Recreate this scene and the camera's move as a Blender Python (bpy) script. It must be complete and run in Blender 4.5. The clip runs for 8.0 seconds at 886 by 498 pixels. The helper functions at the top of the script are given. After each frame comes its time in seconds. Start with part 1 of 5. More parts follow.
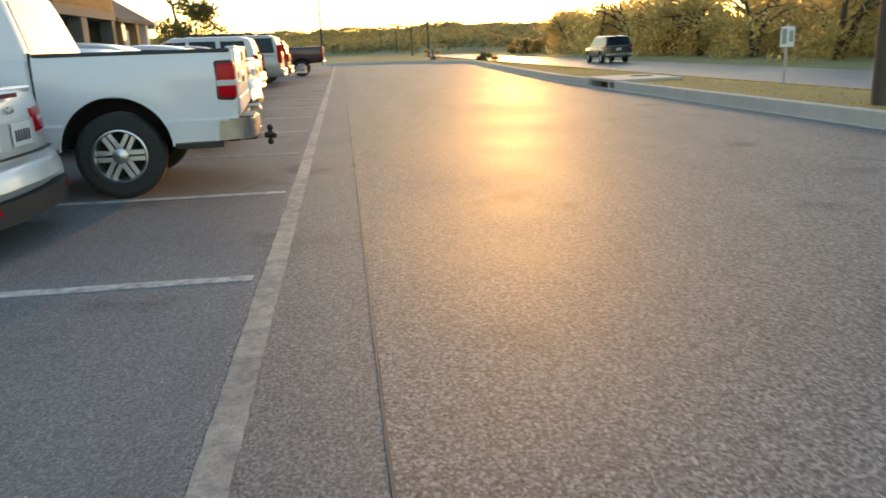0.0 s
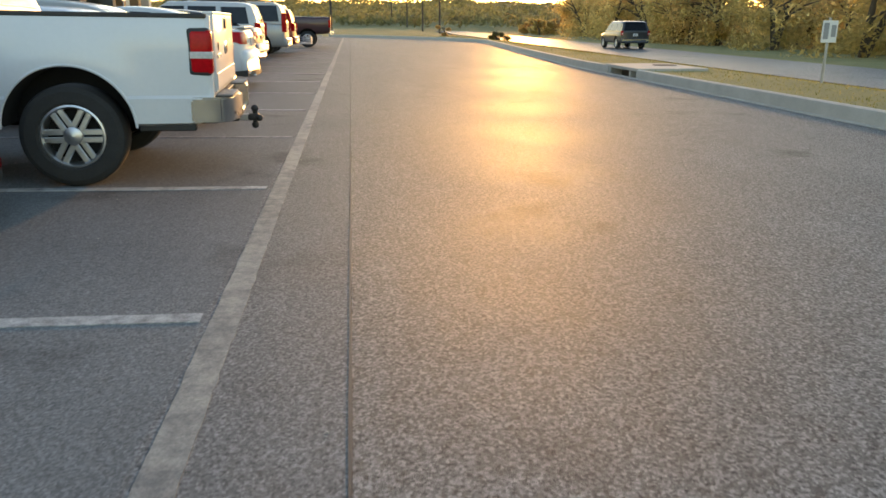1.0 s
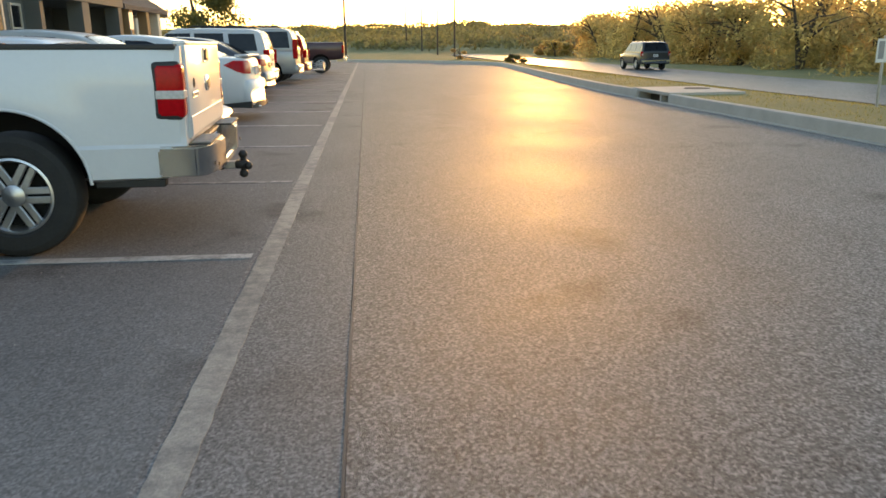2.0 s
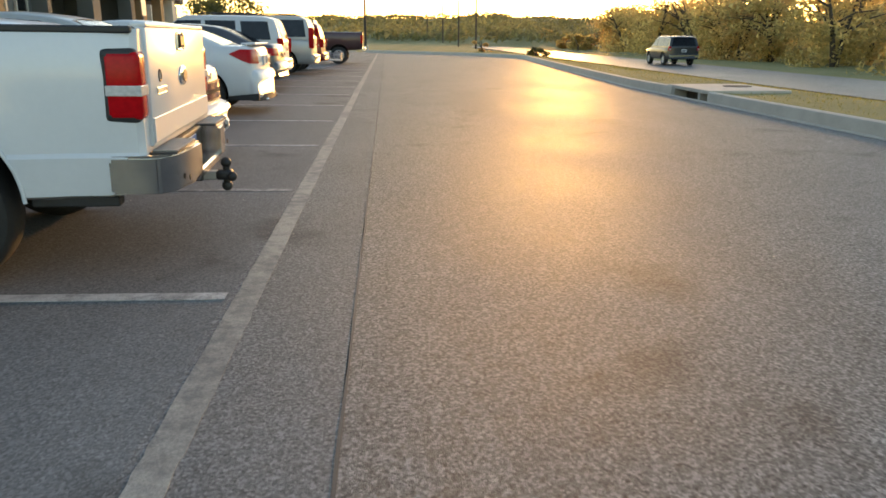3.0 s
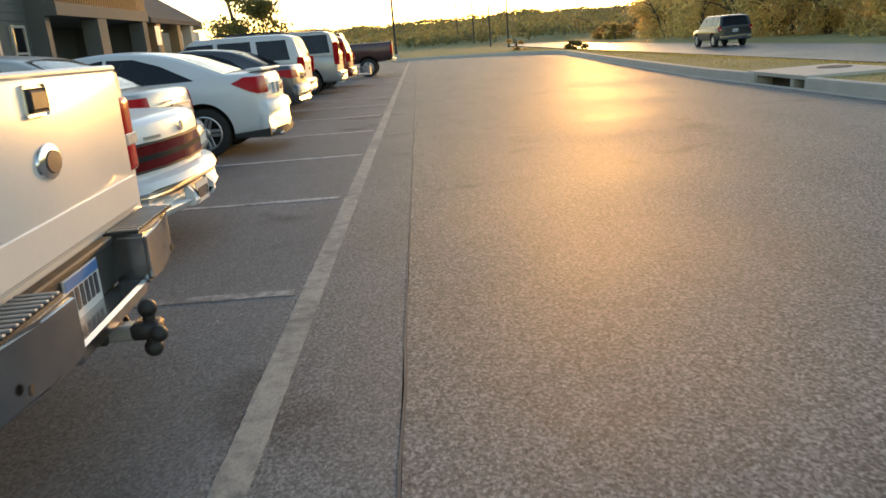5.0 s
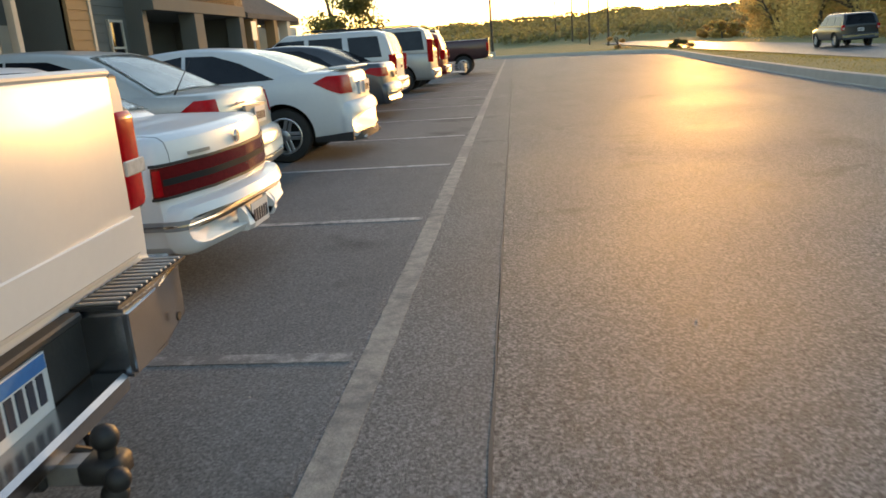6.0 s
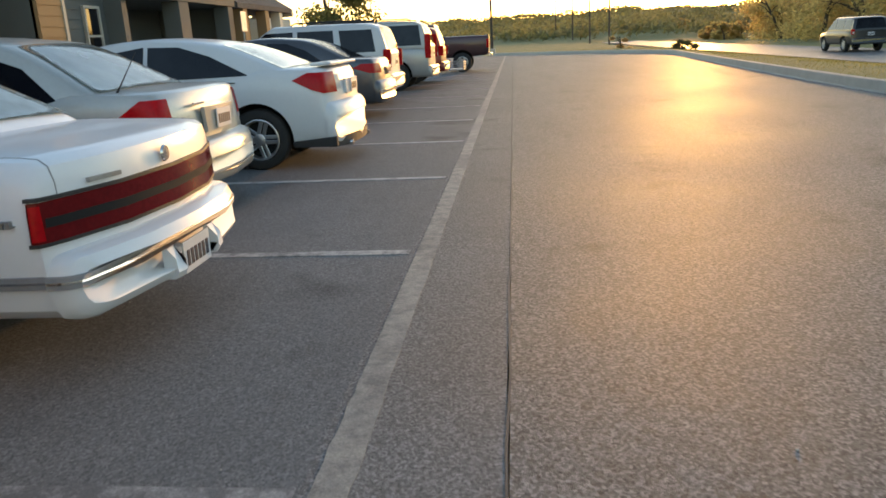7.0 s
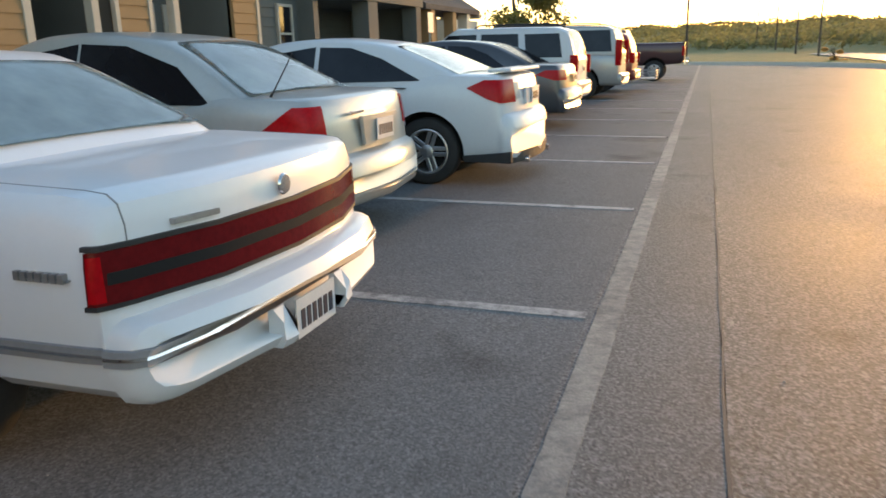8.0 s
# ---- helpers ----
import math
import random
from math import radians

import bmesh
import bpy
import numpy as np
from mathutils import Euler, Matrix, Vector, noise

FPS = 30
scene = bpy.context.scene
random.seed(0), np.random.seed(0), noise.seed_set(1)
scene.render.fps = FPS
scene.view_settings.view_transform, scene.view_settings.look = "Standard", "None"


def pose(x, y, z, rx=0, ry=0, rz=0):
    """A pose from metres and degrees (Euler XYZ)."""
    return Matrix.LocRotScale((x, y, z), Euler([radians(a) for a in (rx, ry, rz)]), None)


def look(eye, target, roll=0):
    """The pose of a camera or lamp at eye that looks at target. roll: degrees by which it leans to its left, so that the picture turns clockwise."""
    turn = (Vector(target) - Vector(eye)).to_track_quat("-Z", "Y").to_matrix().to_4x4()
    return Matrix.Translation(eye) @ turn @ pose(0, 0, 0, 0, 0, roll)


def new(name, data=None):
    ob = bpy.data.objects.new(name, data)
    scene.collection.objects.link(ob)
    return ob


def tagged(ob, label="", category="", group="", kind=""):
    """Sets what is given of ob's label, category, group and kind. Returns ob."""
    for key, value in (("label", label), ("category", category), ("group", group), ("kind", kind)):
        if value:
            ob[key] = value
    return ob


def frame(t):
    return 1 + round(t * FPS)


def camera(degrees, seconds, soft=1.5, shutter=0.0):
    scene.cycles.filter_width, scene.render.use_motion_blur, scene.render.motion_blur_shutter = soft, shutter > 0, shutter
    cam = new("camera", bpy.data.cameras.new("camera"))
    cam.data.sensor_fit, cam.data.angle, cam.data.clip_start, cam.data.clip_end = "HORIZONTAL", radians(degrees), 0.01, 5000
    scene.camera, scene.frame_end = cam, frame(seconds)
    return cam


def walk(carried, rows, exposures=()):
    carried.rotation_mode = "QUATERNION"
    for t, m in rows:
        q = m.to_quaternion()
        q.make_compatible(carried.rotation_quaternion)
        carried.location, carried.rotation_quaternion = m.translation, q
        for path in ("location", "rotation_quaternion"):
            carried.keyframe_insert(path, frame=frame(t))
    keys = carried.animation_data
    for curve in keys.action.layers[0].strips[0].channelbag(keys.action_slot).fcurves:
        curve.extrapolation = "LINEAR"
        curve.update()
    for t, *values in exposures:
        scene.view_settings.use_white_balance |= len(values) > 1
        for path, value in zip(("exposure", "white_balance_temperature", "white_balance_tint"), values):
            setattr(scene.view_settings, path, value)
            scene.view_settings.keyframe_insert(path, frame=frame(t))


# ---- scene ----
cam = camera(60.2, 8.0, soft=1.6, shutter=0.25)
PATH = [
    (0, (0.180, 1.140, 1.235), (0.407, 3.059, 0.720), -2.62),
    (0.5, (0.210, 1.730, 1.213), (0.309, 3.654, 0.675), 0.07),
    (1, (0.273, 2.210, 1.243), (0.496, 4.114, 0.673), 0.20),
    (1.5, (0.359, 2.772, 1.267), (0.528, 4.691, 0.728), -1.58),
    (1.7, (0.331, 3.069, 1.271), (0.519, 4.992, 0.755), -0.79),
    (2.8, (0.426, 4.227, 1.268), (0.585, 6.151, 0.743), -0.31),
    (3, (0.407, 4.490, 1.249), (0.545, 6.412, 0.714), 0.14),
    (3.5, (0.473, 5.021, 1.252), (0.490, 6.936, 0.676), -1.91),
    (4, (0.447, 5.547, 1.280), (0.251, 7.456, 0.716), -0.28),
    (4.5, (0.475, 6.068, 1.304), (0.501, 7.994, 0.767), -2.88),
    (4.7, (0.438, 6.375, 1.299), (0.472, 8.304, 0.774), -4.63),
    (5.8, (0.388, 7.585, 1.295), (0.328, 9.514, 0.772), -3.65),
    (6, (0.377, 7.804, 1.302), (0.165, 9.726, 0.789), -4.53),
    (6.5, (0.296, 8.423, 1.289), (0.149, 10.347, 0.763), -0.76),
    (7, (0.291, 8.941, 1.298), (0.092, 10.861, 0.774), -3.30),
    (7.5, (0.210, 9.411, 1.317), (-0.213, 11.299, 0.809), -2.29),
    (8, (0.100, 9.929, 1.316), (-0.528, 11.762, 0.819), -1.70),
]
walk(cam, [(t, look(eye, target, roll)) for t, eye, target, roll in PATH],
     exposures=[(0, 1.93, 6400, 13), (4, 1.78, 6350, 12), (6.5, 1.68, 6250, 12), (7.5, 1.85, 6150, 13), (8, 1.92, 6100, 13)])
# ---- world, sun, exposure ----
SUN_AZ, SUN_EL = 12.6, 5.2  # degrees to the right of +y, above the horizon
world = bpy.data.worlds.new("sky")
scene.world = world
world.use_nodes = True
wn = world.node_tree.nodes
sky = wn.new("ShaderNodeTexSky")
sky.sky_type = "NISHITA"
sky.sun_disc = False
sky.sun_elevation, sky.sun_rotation = radians(SUN_EL), radians(SUN_AZ)
sky.air_density, sky.dust_density, sky.ozone_density = 1.0, 0.6, 1.0
wn["Background"].inputs["Strength"].default_value = 0.15
world.node_tree.links.new(sky.outputs["Color"], wn["Background"].inputs["Color"])
sun_data = bpy.data.lights.new("sun", "SUN")
sun_data.energy, sun_data.angle, sun_data.color = 0.78, radians(1.2), (1.0, 0.46, 0.1)
sun = new("sun", sun_data)
sa, se = radians(SUN_AZ), radians(SUN_EL)
sun_way = Vector((math.sin(sa) * math.cos(se), math.cos(sa) * math.cos(se), math.sin(se)))
sun.matrix_world = look(sun_way * 50, (0, 0, 0))


# ---- materials ----
def nodes_of(name):
    m = bpy.data.materials.new(name)
    m.use_nodes = True
    nt = m.node_tree
    return m, nt, nt.nodes["Principled BSDF"]


def noise_node(nt, scale, detail=4.0, rough=0.6, coord="Object", stretch=None):
    tc = nt.nodes.new("ShaderNodeTexCoord")
    n = nt.nodes.new("ShaderNodeTexNoise")
    n.inputs["Scale"].default_value, n.inputs["Detail"].default_value = scale, detail
    n.inputs["Roughness"].default_value = rough
    if stretch:
        mp = nt.nodes.new("ShaderNodeMapping")
        mp.inputs["Scale"].default_value = stretch
        nt.links.new(tc.outputs[coord], mp.inputs["Vector"])
        nt.links.new(mp.outputs["Vector"], n.inputs["Vector"])
    else:
        nt.links.new(tc.outputs[coord], n.inputs["Vector"])
    return n.outputs["Fac"]


def ramp_node(nt, fac, stops):
    r = nt.nodes.new("ShaderNodeValToRGB")
    el = r.color_ramp.elements
    while len(el) < len(stops):
        el.new(0.5)
    for e, (p, c) in zip(el, stops):
        e.position, e.color = p, (*c, 1) if len(c) == 3 else c
    nt.links.new(fac, r.inputs["Fac"])
    return r.outputs["Color"]


def mix_node(nt, fac, a, b, mode="MIX"):
    m = nt.nodes.new("ShaderNodeMix")
    m.data_type, m.blend_type = "RGBA", mode
    for sock, v in ((m.inputs[0], fac), (m.inputs[6], a), (m.inputs[7], b)):
        if hasattr(v, "is_linked"):
            nt.links.new(v, sock)
        else:
            sock.default_value = v if isinstance(v, (int, float)) else (*v, 1)
    return m.outputs[2]


def bump_node(nt, bsdf, height, strength, distance):
    b = nt.nodes.new("ShaderNodeBump")
    b.inputs["Strength"].default_value, b.inputs["Distance"].default_value = strength, distance
    nt.links.new(height, b.inputs["Height"])
    nt.links.new(b.outputs["Normal"], bsdf.inputs["Normal"])
    return b


def grey(v):
    return (v, v, v)


def material(name, a, b, scale=6.0, rough=0.6, metal=0.0, fine=60.0, bump=0.15, dist=0.004, stretch=None, rough_b=None, coat=0.0, spec=0.5):
    """Two tones broken by coarse and fine noise, with fine relief."""
    m, nt, p = nodes_of(name)
    big = noise_node(nt, scale, 5, 0.6, stretch=stretch)
    small = noise_node(nt, fine, 3, 0.6, stretch=stretch)
    col = ramp_node(nt, big, [(0.32, a), (0.68, b)])
    col = mix_node(nt, 0.35, col, ramp_node(nt, small, [(0.3, a), (0.7, b)]))
    nt.links.new(col, p.inputs["Base Color"])
    if rough_b is None:
        rough_b = min(1, rough + 0.12)
    nt.links.new(ramp_node(nt, big, [(0.3, grey(rough)), (0.7, grey(rough_b))]), p.inputs["Roughness"])
    p.inputs["Metallic"].default_value = metal
    p.inputs["Coat Weight"].default_value = coat
    p.inputs["Coat Roughness"].default_value = 0.06
    p.inputs["Specular IOR Level"].default_value = spec
    if bump:
        bump_node(nt, p, small, bump, dist)
    return m


def car_paint(name, a, b, metal=0.0, rough=0.32):
    return material(name, a, b, 1.3, rough, metal, 30, 0.02, 0.001, rough_b=rough + 0.1, coat=0.45)


def asphalt(name, dark, light, grain, rough, depth, spec, gritty):
    m, nt, p = nodes_of(name)
    patch = noise_node(nt, 0.35, 4, 0.6)
    streak = noise_node(nt, 1.1, 4, 0.65, stretch=(1.0, 0.16, 1.0))
    stone = nt.nodes.new("ShaderNodeTexVoronoi")
    stone.inputs["Scale"].default_value = grain
    tc = nt.nodes.new("ShaderNodeTexCoord")
    nt.links.new(tc.outputs["Object"], stone.inputs["Vector"])
    fine = noise_node(nt, grain * 1.7, 3, 0.7)
    col = ramp_node(nt, patch, [(0.3, dark), (0.72, light)])
    col = mix_node(nt, 0.4, col, ramp_node(nt, streak, [(0.3, dark), (0.7, light)]))
    speck = ramp_node(nt, stone.outputs["Color"], [(0.05, grey(0.22)), (0.5, grey(0.85)), (0.95, grey(2.1))])
    col = mix_node(nt, gritty, col, speck, "MULTIPLY")
    pits = ramp_node(nt, noise_node(nt, grain * 0.55, 2, 0.5), [(0.36, grey(0.3)), (0.5, grey(1.05))])
    col = mix_node(nt, 0.8 * gritty, col, pits, "MULTIPLY")
    stain = ramp_node(nt, noise_node(nt, 0.9, 3, 0.55), [(0.28, grey(0.5)), (0.4, grey(1.0))])
    col = mix_node(nt, 0.8, col, stain, "MULTIPLY")
    nt.links.new(col, p.inputs["Base Color"])
    nt.links.new(ramp_node(nt, patch, [(0.3, grey(rough)), (0.7, grey(rough + 0.1))]), p.inputs["Roughness"])
    h = mix_node(nt, 0.5, stone.outputs["Color"], fine)
    bump_node(nt, p, h, 0.9, depth)
    p.inputs["Specular IOR Level"].default_value = spec
    return m


def worn_paint(name, paint, under, keep):
    m, nt, p = nodes_of(name)
    wear = noise_node(nt, 9, 6, 0.75)
    broad = noise_node(nt, 0.9, 3, 0.6)
    f = mix_node(nt, 0.35, wear, broad)
    mask = ramp_node(nt, f, [(keep - 0.09, grey(0)), (keep + 0.09, grey(1))])
    grit = ramp_node(nt, noise_node(nt, 110, 2, 0.6), [(0.3, grey(0.6)), (0.7, grey(1.15))])
    nt.links.new(mix_node(nt, 0.7, mix_node(nt, mask, paint, under), grit, "MULTIPLY"), p.inputs["Base Color"])
    p.inputs["Roughness"].default_value = 0.7
    bump_node(nt, p, noise_node(nt, 150, 3, 0.7), 0.5, 0.004)
    return m


def leaf_material(name, a, b, glow=0.45):
    m, nt, p = nodes_of(name)
    geo = nt.nodes.new("ShaderNodeNewGeometry")
    col = ramp_node(nt, geo.outputs["Random Per Island"], [(0.0, a), (1.0, b)])
    nt.links.new(col, p.inputs["Base Color"])
    p.inputs["Roughness"].default_value = 0.6
    tr = nt.nodes.new("ShaderNodeBsdfTranslucent")
    # transmitted tint boosted above the leaf colour, adding backlit brightness
    nt.links.new(mix_node(nt, 1.0, col, (2.3, 2.05, 1.35), "MULTIPLY"), tr.inputs["Color"])
    mx = nt.nodes.new("ShaderNodeMixShader")
    mx.inputs[0].default_value = glow
    nt.links.new(p.outputs[0], mx.inputs[1])
    nt.links.new(tr.outputs[0], mx.inputs[2])
    nt.links.new(mx.outputs[0], nt.nodes["Material Output"].inputs[0])
    return m


M_STALL = asphalt("stall_asphalt", (0.145, 0.146, 0.145), (0.23, 0.23, 0.226), 110, 0.68, 0.003, 0.09, 0.38)
M_APRON = asphalt("apron_asphalt", (0.168, 0.167, 0.164), (0.248, 0.246, 0.241), 105, 0.6, 0.007, 0.08, 0.55)
M_LANE = asphalt("lane_asphalt", (0.18, 0.178, 0.174), (0.265, 0.262, 0.256), 92, 0.56, 0.012, 0.072, 0.75)
M_ROAD = asphalt("road_asphalt", (0.12, 0.12, 0.12), (0.17, 0.168, 0.165), 30, 0.45, 0.002, 0.16, 0.6)
M_SEAM = material("seam_tar", (0.035, 0.035, 0.035), (0.07, 0.068, 0.066), 8, 0.6)
M_LINE = worn_paint("worn_cream_paint", (0.37, 0.345, 0.3), (0.17, 0.168, 0.163), 0.5)
M_STRIPE = worn_paint("worn_white_paint", (0.52, 0.51, 0.49), (0.17, 0.17, 0.168), 0.53)
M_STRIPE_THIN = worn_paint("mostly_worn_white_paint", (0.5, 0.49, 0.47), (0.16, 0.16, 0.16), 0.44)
M_CONC = material("concrete", (0.4, 0.365, 0.31), (0.53, 0.49, 0.425), 2.5, 0.75, bump=0.3)
M_CONC_DARK = material("dark_brown_concrete", (0.1, 0.08, 0.06), (0.2, 0.16, 0.12), 3, 0.8, bump=0.4)
M_GRASS = material("dry_grass", (0.12, 0.135, 0.035), (0.24, 0.215, 0.08), 0.35, 0.85, fine=14, bump=0.6, dist=0.05)
M_BLADE = leaf_material("grass_blades", (0.1, 0.13, 0.03), (0.3, 0.26, 0.1), 0.4)
# both scrub tones are paled so their colour carries the glare haze
M_LEAF = leaf_material("hazed_scrub_leaves", (0.23, 0.205, 0.11), (0.4, 0.345, 0.19), 0.8)
M_LEAF_DRY = leaf_material("hazed_dry_scrub_leaves", (0.27, 0.215, 0.12), (0.43, 0.34, 0.19), 0.8)
M_LEAF_DARK = leaf_material("dark_leaves", (0.05, 0.06, 0.02), (0.14, 0.135, 0.045), 0.5)
M_LEAF_FAR = leaf_material("far_leaves", (0.1, 0.105, 0.05), (0.21, 0.2, 0.1), 0.5)
M_BARK = material("bark", (0.05, 0.04, 0.03), (0.13, 0.1, 0.075), 5, 0.9, bump=0.7, dist=0.02, stretch=(1, 1, 0.2))
M_POLEWOOD = material("pole_wood", (0.06, 0.045, 0.035), (0.13, 0.1, 0.075), 4, 0.85, bump=0.5, dist=0.01, stretch=(1, 1, 0.08))
M_GALV = material("galvanised_steel", (0.3, 0.3, 0.3), (0.45, 0.45, 0.44), 6, 0.45, 0.9)
M_DARKSTEEL = material("dark_steel", (0.03, 0.03, 0.032), (0.07, 0.065, 0.06), 9, 0.5, 0.6)
M_CHROME = material("chrome", (0.7, 0.69, 0.66), (0.82, 0.81, 0.78), 5, 0.12, 1.0, bump=0.03)
M_BUMPER = material("dull_chrome", (0.3, 0.31, 0.33), (0.43, 0.435, 0.44), 5, 0.16, 1.0, bump=0.03)
M_ALLOY = material("alloy", (0.5, 0.5, 0.5), (0.66, 0.66, 0.66), 9, 0.28, 0.95)
M_RUBBER = material("tyre_rubber", (0.014, 0.014, 0.014), (0.035, 0.034, 0.032), 8, 0.75, bump=0.4)
M_BLACK = material("black_plastic", (0.012, 0.012, 0.013), (0.028, 0.028, 0.028), 20, 0.5, bump=0.2)
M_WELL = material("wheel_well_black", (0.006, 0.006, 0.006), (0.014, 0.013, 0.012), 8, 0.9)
M_WHITE = car_paint("white_paint", (0.6, 0.615, 0.635), (0.66, 0.672, 0.685))
M_WHITE_CLEAN = car_paint("clean_white_paint", (0.74, 0.755, 0.775), (0.79, 0.8, 0.81))
M_SILVER = car_paint("silver_paint", (0.55, 0.57, 0.59), (0.62, 0.635, 0.65), 0.3)
M_GOLD = car_paint("champagne_paint", (0.42, 0.422, 0.395), (0.5, 0.498, 0.465), 0.4)
M_GREYPAINT = car_paint("dark_grey_paint", (0.07, 0.075, 0.085), (0.1, 0.105, 0.115), 0.5)
M_PALE = car_paint("pale_silver_paint", (0.34, 0.34, 0.335), (0.42, 0.415, 0.4), 0.35)
M_RED = car_paint("dark_red_paint", (0.16, 0.018, 0.018), (0.22, 0.03, 0.028), 0.3)
M_MAROON = car_paint("maroon_paint", (0.05, 0.022, 0.024), (0.075, 0.03, 0.032), 0.3)
M_BLUEBLACK = car_paint("near_black_paint", (0.02, 0.022, 0.026), (0.035, 0.036, 0.04), 0.3)
M_SIDING = material("grey_siding", (0.1, 0.107, 0.102), (0.14, 0.146, 0.138), 0.8, 0.8)
M_SIDING_WARM = material("tan_siding", (0.27, 0.175, 0.085), (0.35, 0.23, 0.115), 0.8, 0.8)
M_TRIM = material("pale_trim", (0.42, 0.39, 0.33), (0.52, 0.48, 0.41), 2, 0.65)
M_SHINGLE = material("roof_shingle", (0.06, 0.06, 0.062), (0.12, 0.118, 0.115), 3, 0.9, bump=0.6, dist=0.02)
# near-black that paints in the shade of passages, doorways and rooms
M_SHADE_BLACK = material("shade_black", (0.012, 0.011, 0.01), (0.025, 0.022, 0.02), 2, 0.9)
M_SIGNFACE = material("sign_white", (0.62, 0.62, 0.6), (0.74, 0.73, 0.7), 5, 0.5)
M_SIGNGREY = material("sign_grey", (0.22, 0.22, 0.23), (0.3, 0.3, 0.3), 5, 0.5)
M_PLATE = material("plate_white", (0.6, 0.62, 0.64), (0.72, 0.72, 0.72), 12, 0.4)
M_PLATEBLUE = material("plate_blue", (0.03, 0.14, 0.42), (0.05, 0.2, 0.5), 12, 0.4)
M_INK = material("dark_ink", (0.015, 0.02, 0.04), (0.03, 0.035, 0.06), 20, 0.5)
M_CREAM = material("stucco_cream", (0.62, 0.56, 0.45), (0.72, 0.66, 0.54), 3, 0.8)


def glass(name, tint, rough=0.03, coat=1.0, spec=0.5):
    m, nt, p = nodes_of(name)
    dust = noise_node(nt, 2.2, 4, 0.6)
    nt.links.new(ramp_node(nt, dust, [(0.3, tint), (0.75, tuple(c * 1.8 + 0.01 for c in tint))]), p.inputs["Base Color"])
    nt.links.new(ramp_node(nt, dust, [(0.3, grey(rough)), (0.7, grey(rough + 0.06))]), p.inputs["Roughness"])
    p.inputs["IOR"].default_value = 1.52
    p.inputs["Specular IOR Level"].default_value = spec
    p.inputs["Coat Weight"].default_value = coat
    p.inputs["Coat Roughness"].default_value = 0.02
    return m


M_TINT = glass("tinted_glass", (0.004, 0.005, 0.008), 0.03, 0.0, 0.28)
# besides dust, the pale blue tint paints in the sky's reflection
M_GLASS = glass("dusty_sky_tinted_glass", (0.24, 0.32, 0.34), 0.1, 1.0, 0.8)


def lens(name, col, rough=0.15):
    m, nt, p = nodes_of(name)
    rib = noise_node(nt, 40, 2, 0.5)
    nt.links.new(ramp_node(nt, rib, [(0.3, tuple(c * 0.75 for c in col)), (0.7, col)]), p.inputs["Base Color"])
    p.inputs["Roughness"].default_value = rough
    p.inputs["Specular IOR Level"].default_value = 0.15
    return m


M_TAIL = lens("red_lens", (0.46, 0.004, 0.008), 0.18)
M_TAILDARK = lens("deep_red_lens", (0.14, 0.009, 0.01), 0.1)
M_CLEAR = lens("clear_lens", (0.62, 0.6, 0.58))


# ---- mesh helpers ----
def link_mesh(name, bm, mat, parent=None, label="", smooth=None):
    me = bpy.data.meshes.new(name)
    bmesh.ops.recalc_face_normals(bm, faces=bm.faces)
    bm.to_mesh(me)
    bm.free()
    for m in mat if isinstance(mat, (list, tuple)) else [mat]:
        me.materials.append(m)
    if smooth is not None:
        me.polygons.foreach_set("use_smooth", [True] * len(me.polygons))
        me.set_sharp_from_angle(angle=radians(smooth))
    ob = new(name, me)
    if parent is not None:
        ob.parent = parent
    if label:
        ob["label"] = label
    return ob


def part(name, bm, mat, parent, label="", smooth=None):
    return link_mesh(name, bm, mat, parent, label, smooth)


def add_box(bm, x0, x1, y0, y1, z0, z1, bevel=0.0, m=None, seg=1):
    vs = [bm.verts.new((x, y, z)) for x in (x0, x1) for y in (y0, y1) for z in (z0, z1)]
    fs = [bm.faces.new([vs[i] for i in q]) for q in ((0, 1, 3, 2), (4, 6, 7, 5), (0, 4, 5, 1), (2, 3, 7, 6), (0, 2, 6, 4), (1, 5, 7, 3))]
    if bevel:
        es = list({e for f in fs for e in f.edges})
        out = bmesh.ops.bevel(bm, geom=es, offset=bevel, segments=seg, affect="EDGES", profile=0.5)
        vs = list({v for f in out["faces"] for v in f.verts})
    if m is not None:
        bmesh.ops.transform(bm, matrix=m, verts=vs)
    return vs


def box(*a, **k):
    bm = bmesh.new()
    add_box(bm, *a, **k)
    return bm


def add_tube(bm, pts, radii, n=10, cap=True):
    pts = [Vector(p) for p in pts]
    if not isinstance(radii, (list, tuple)):
        radii = [radii] * len(pts)
    rings = []
    for i, p in enumerate(pts):
        d = (pts[min(i + 1, len(pts) - 1)] - pts[max(i - 1, 0)]).normalized()
        a = d.cross(Vector((0.31, 0.2, 0.93))).normalized() if abs(d.z) < 0.9 else d.cross(Vector((0, 1, 0))).normalized()
        b = d.cross(a)
        rings.append([bm.verts.new(p + radii[i] * (math.cos(2 * math.pi * k / n) * a + math.sin(2 * math.pi * k / n) * b)) for k in range(n)])
    for r, s in zip(rings, rings[1:]):
        for k in range(n):
            bm.faces.new((r[k], r[(k + 1) % n], s[(k + 1) % n], s[k]))
    if cap:
        bm.faces.new(rings[0][::-1])
        bm.faces.new(rings[-1])


def tube(pts, radii, n=10):
    bm = bmesh.new()
    add_tube(bm, pts, radii, n)
    return bm


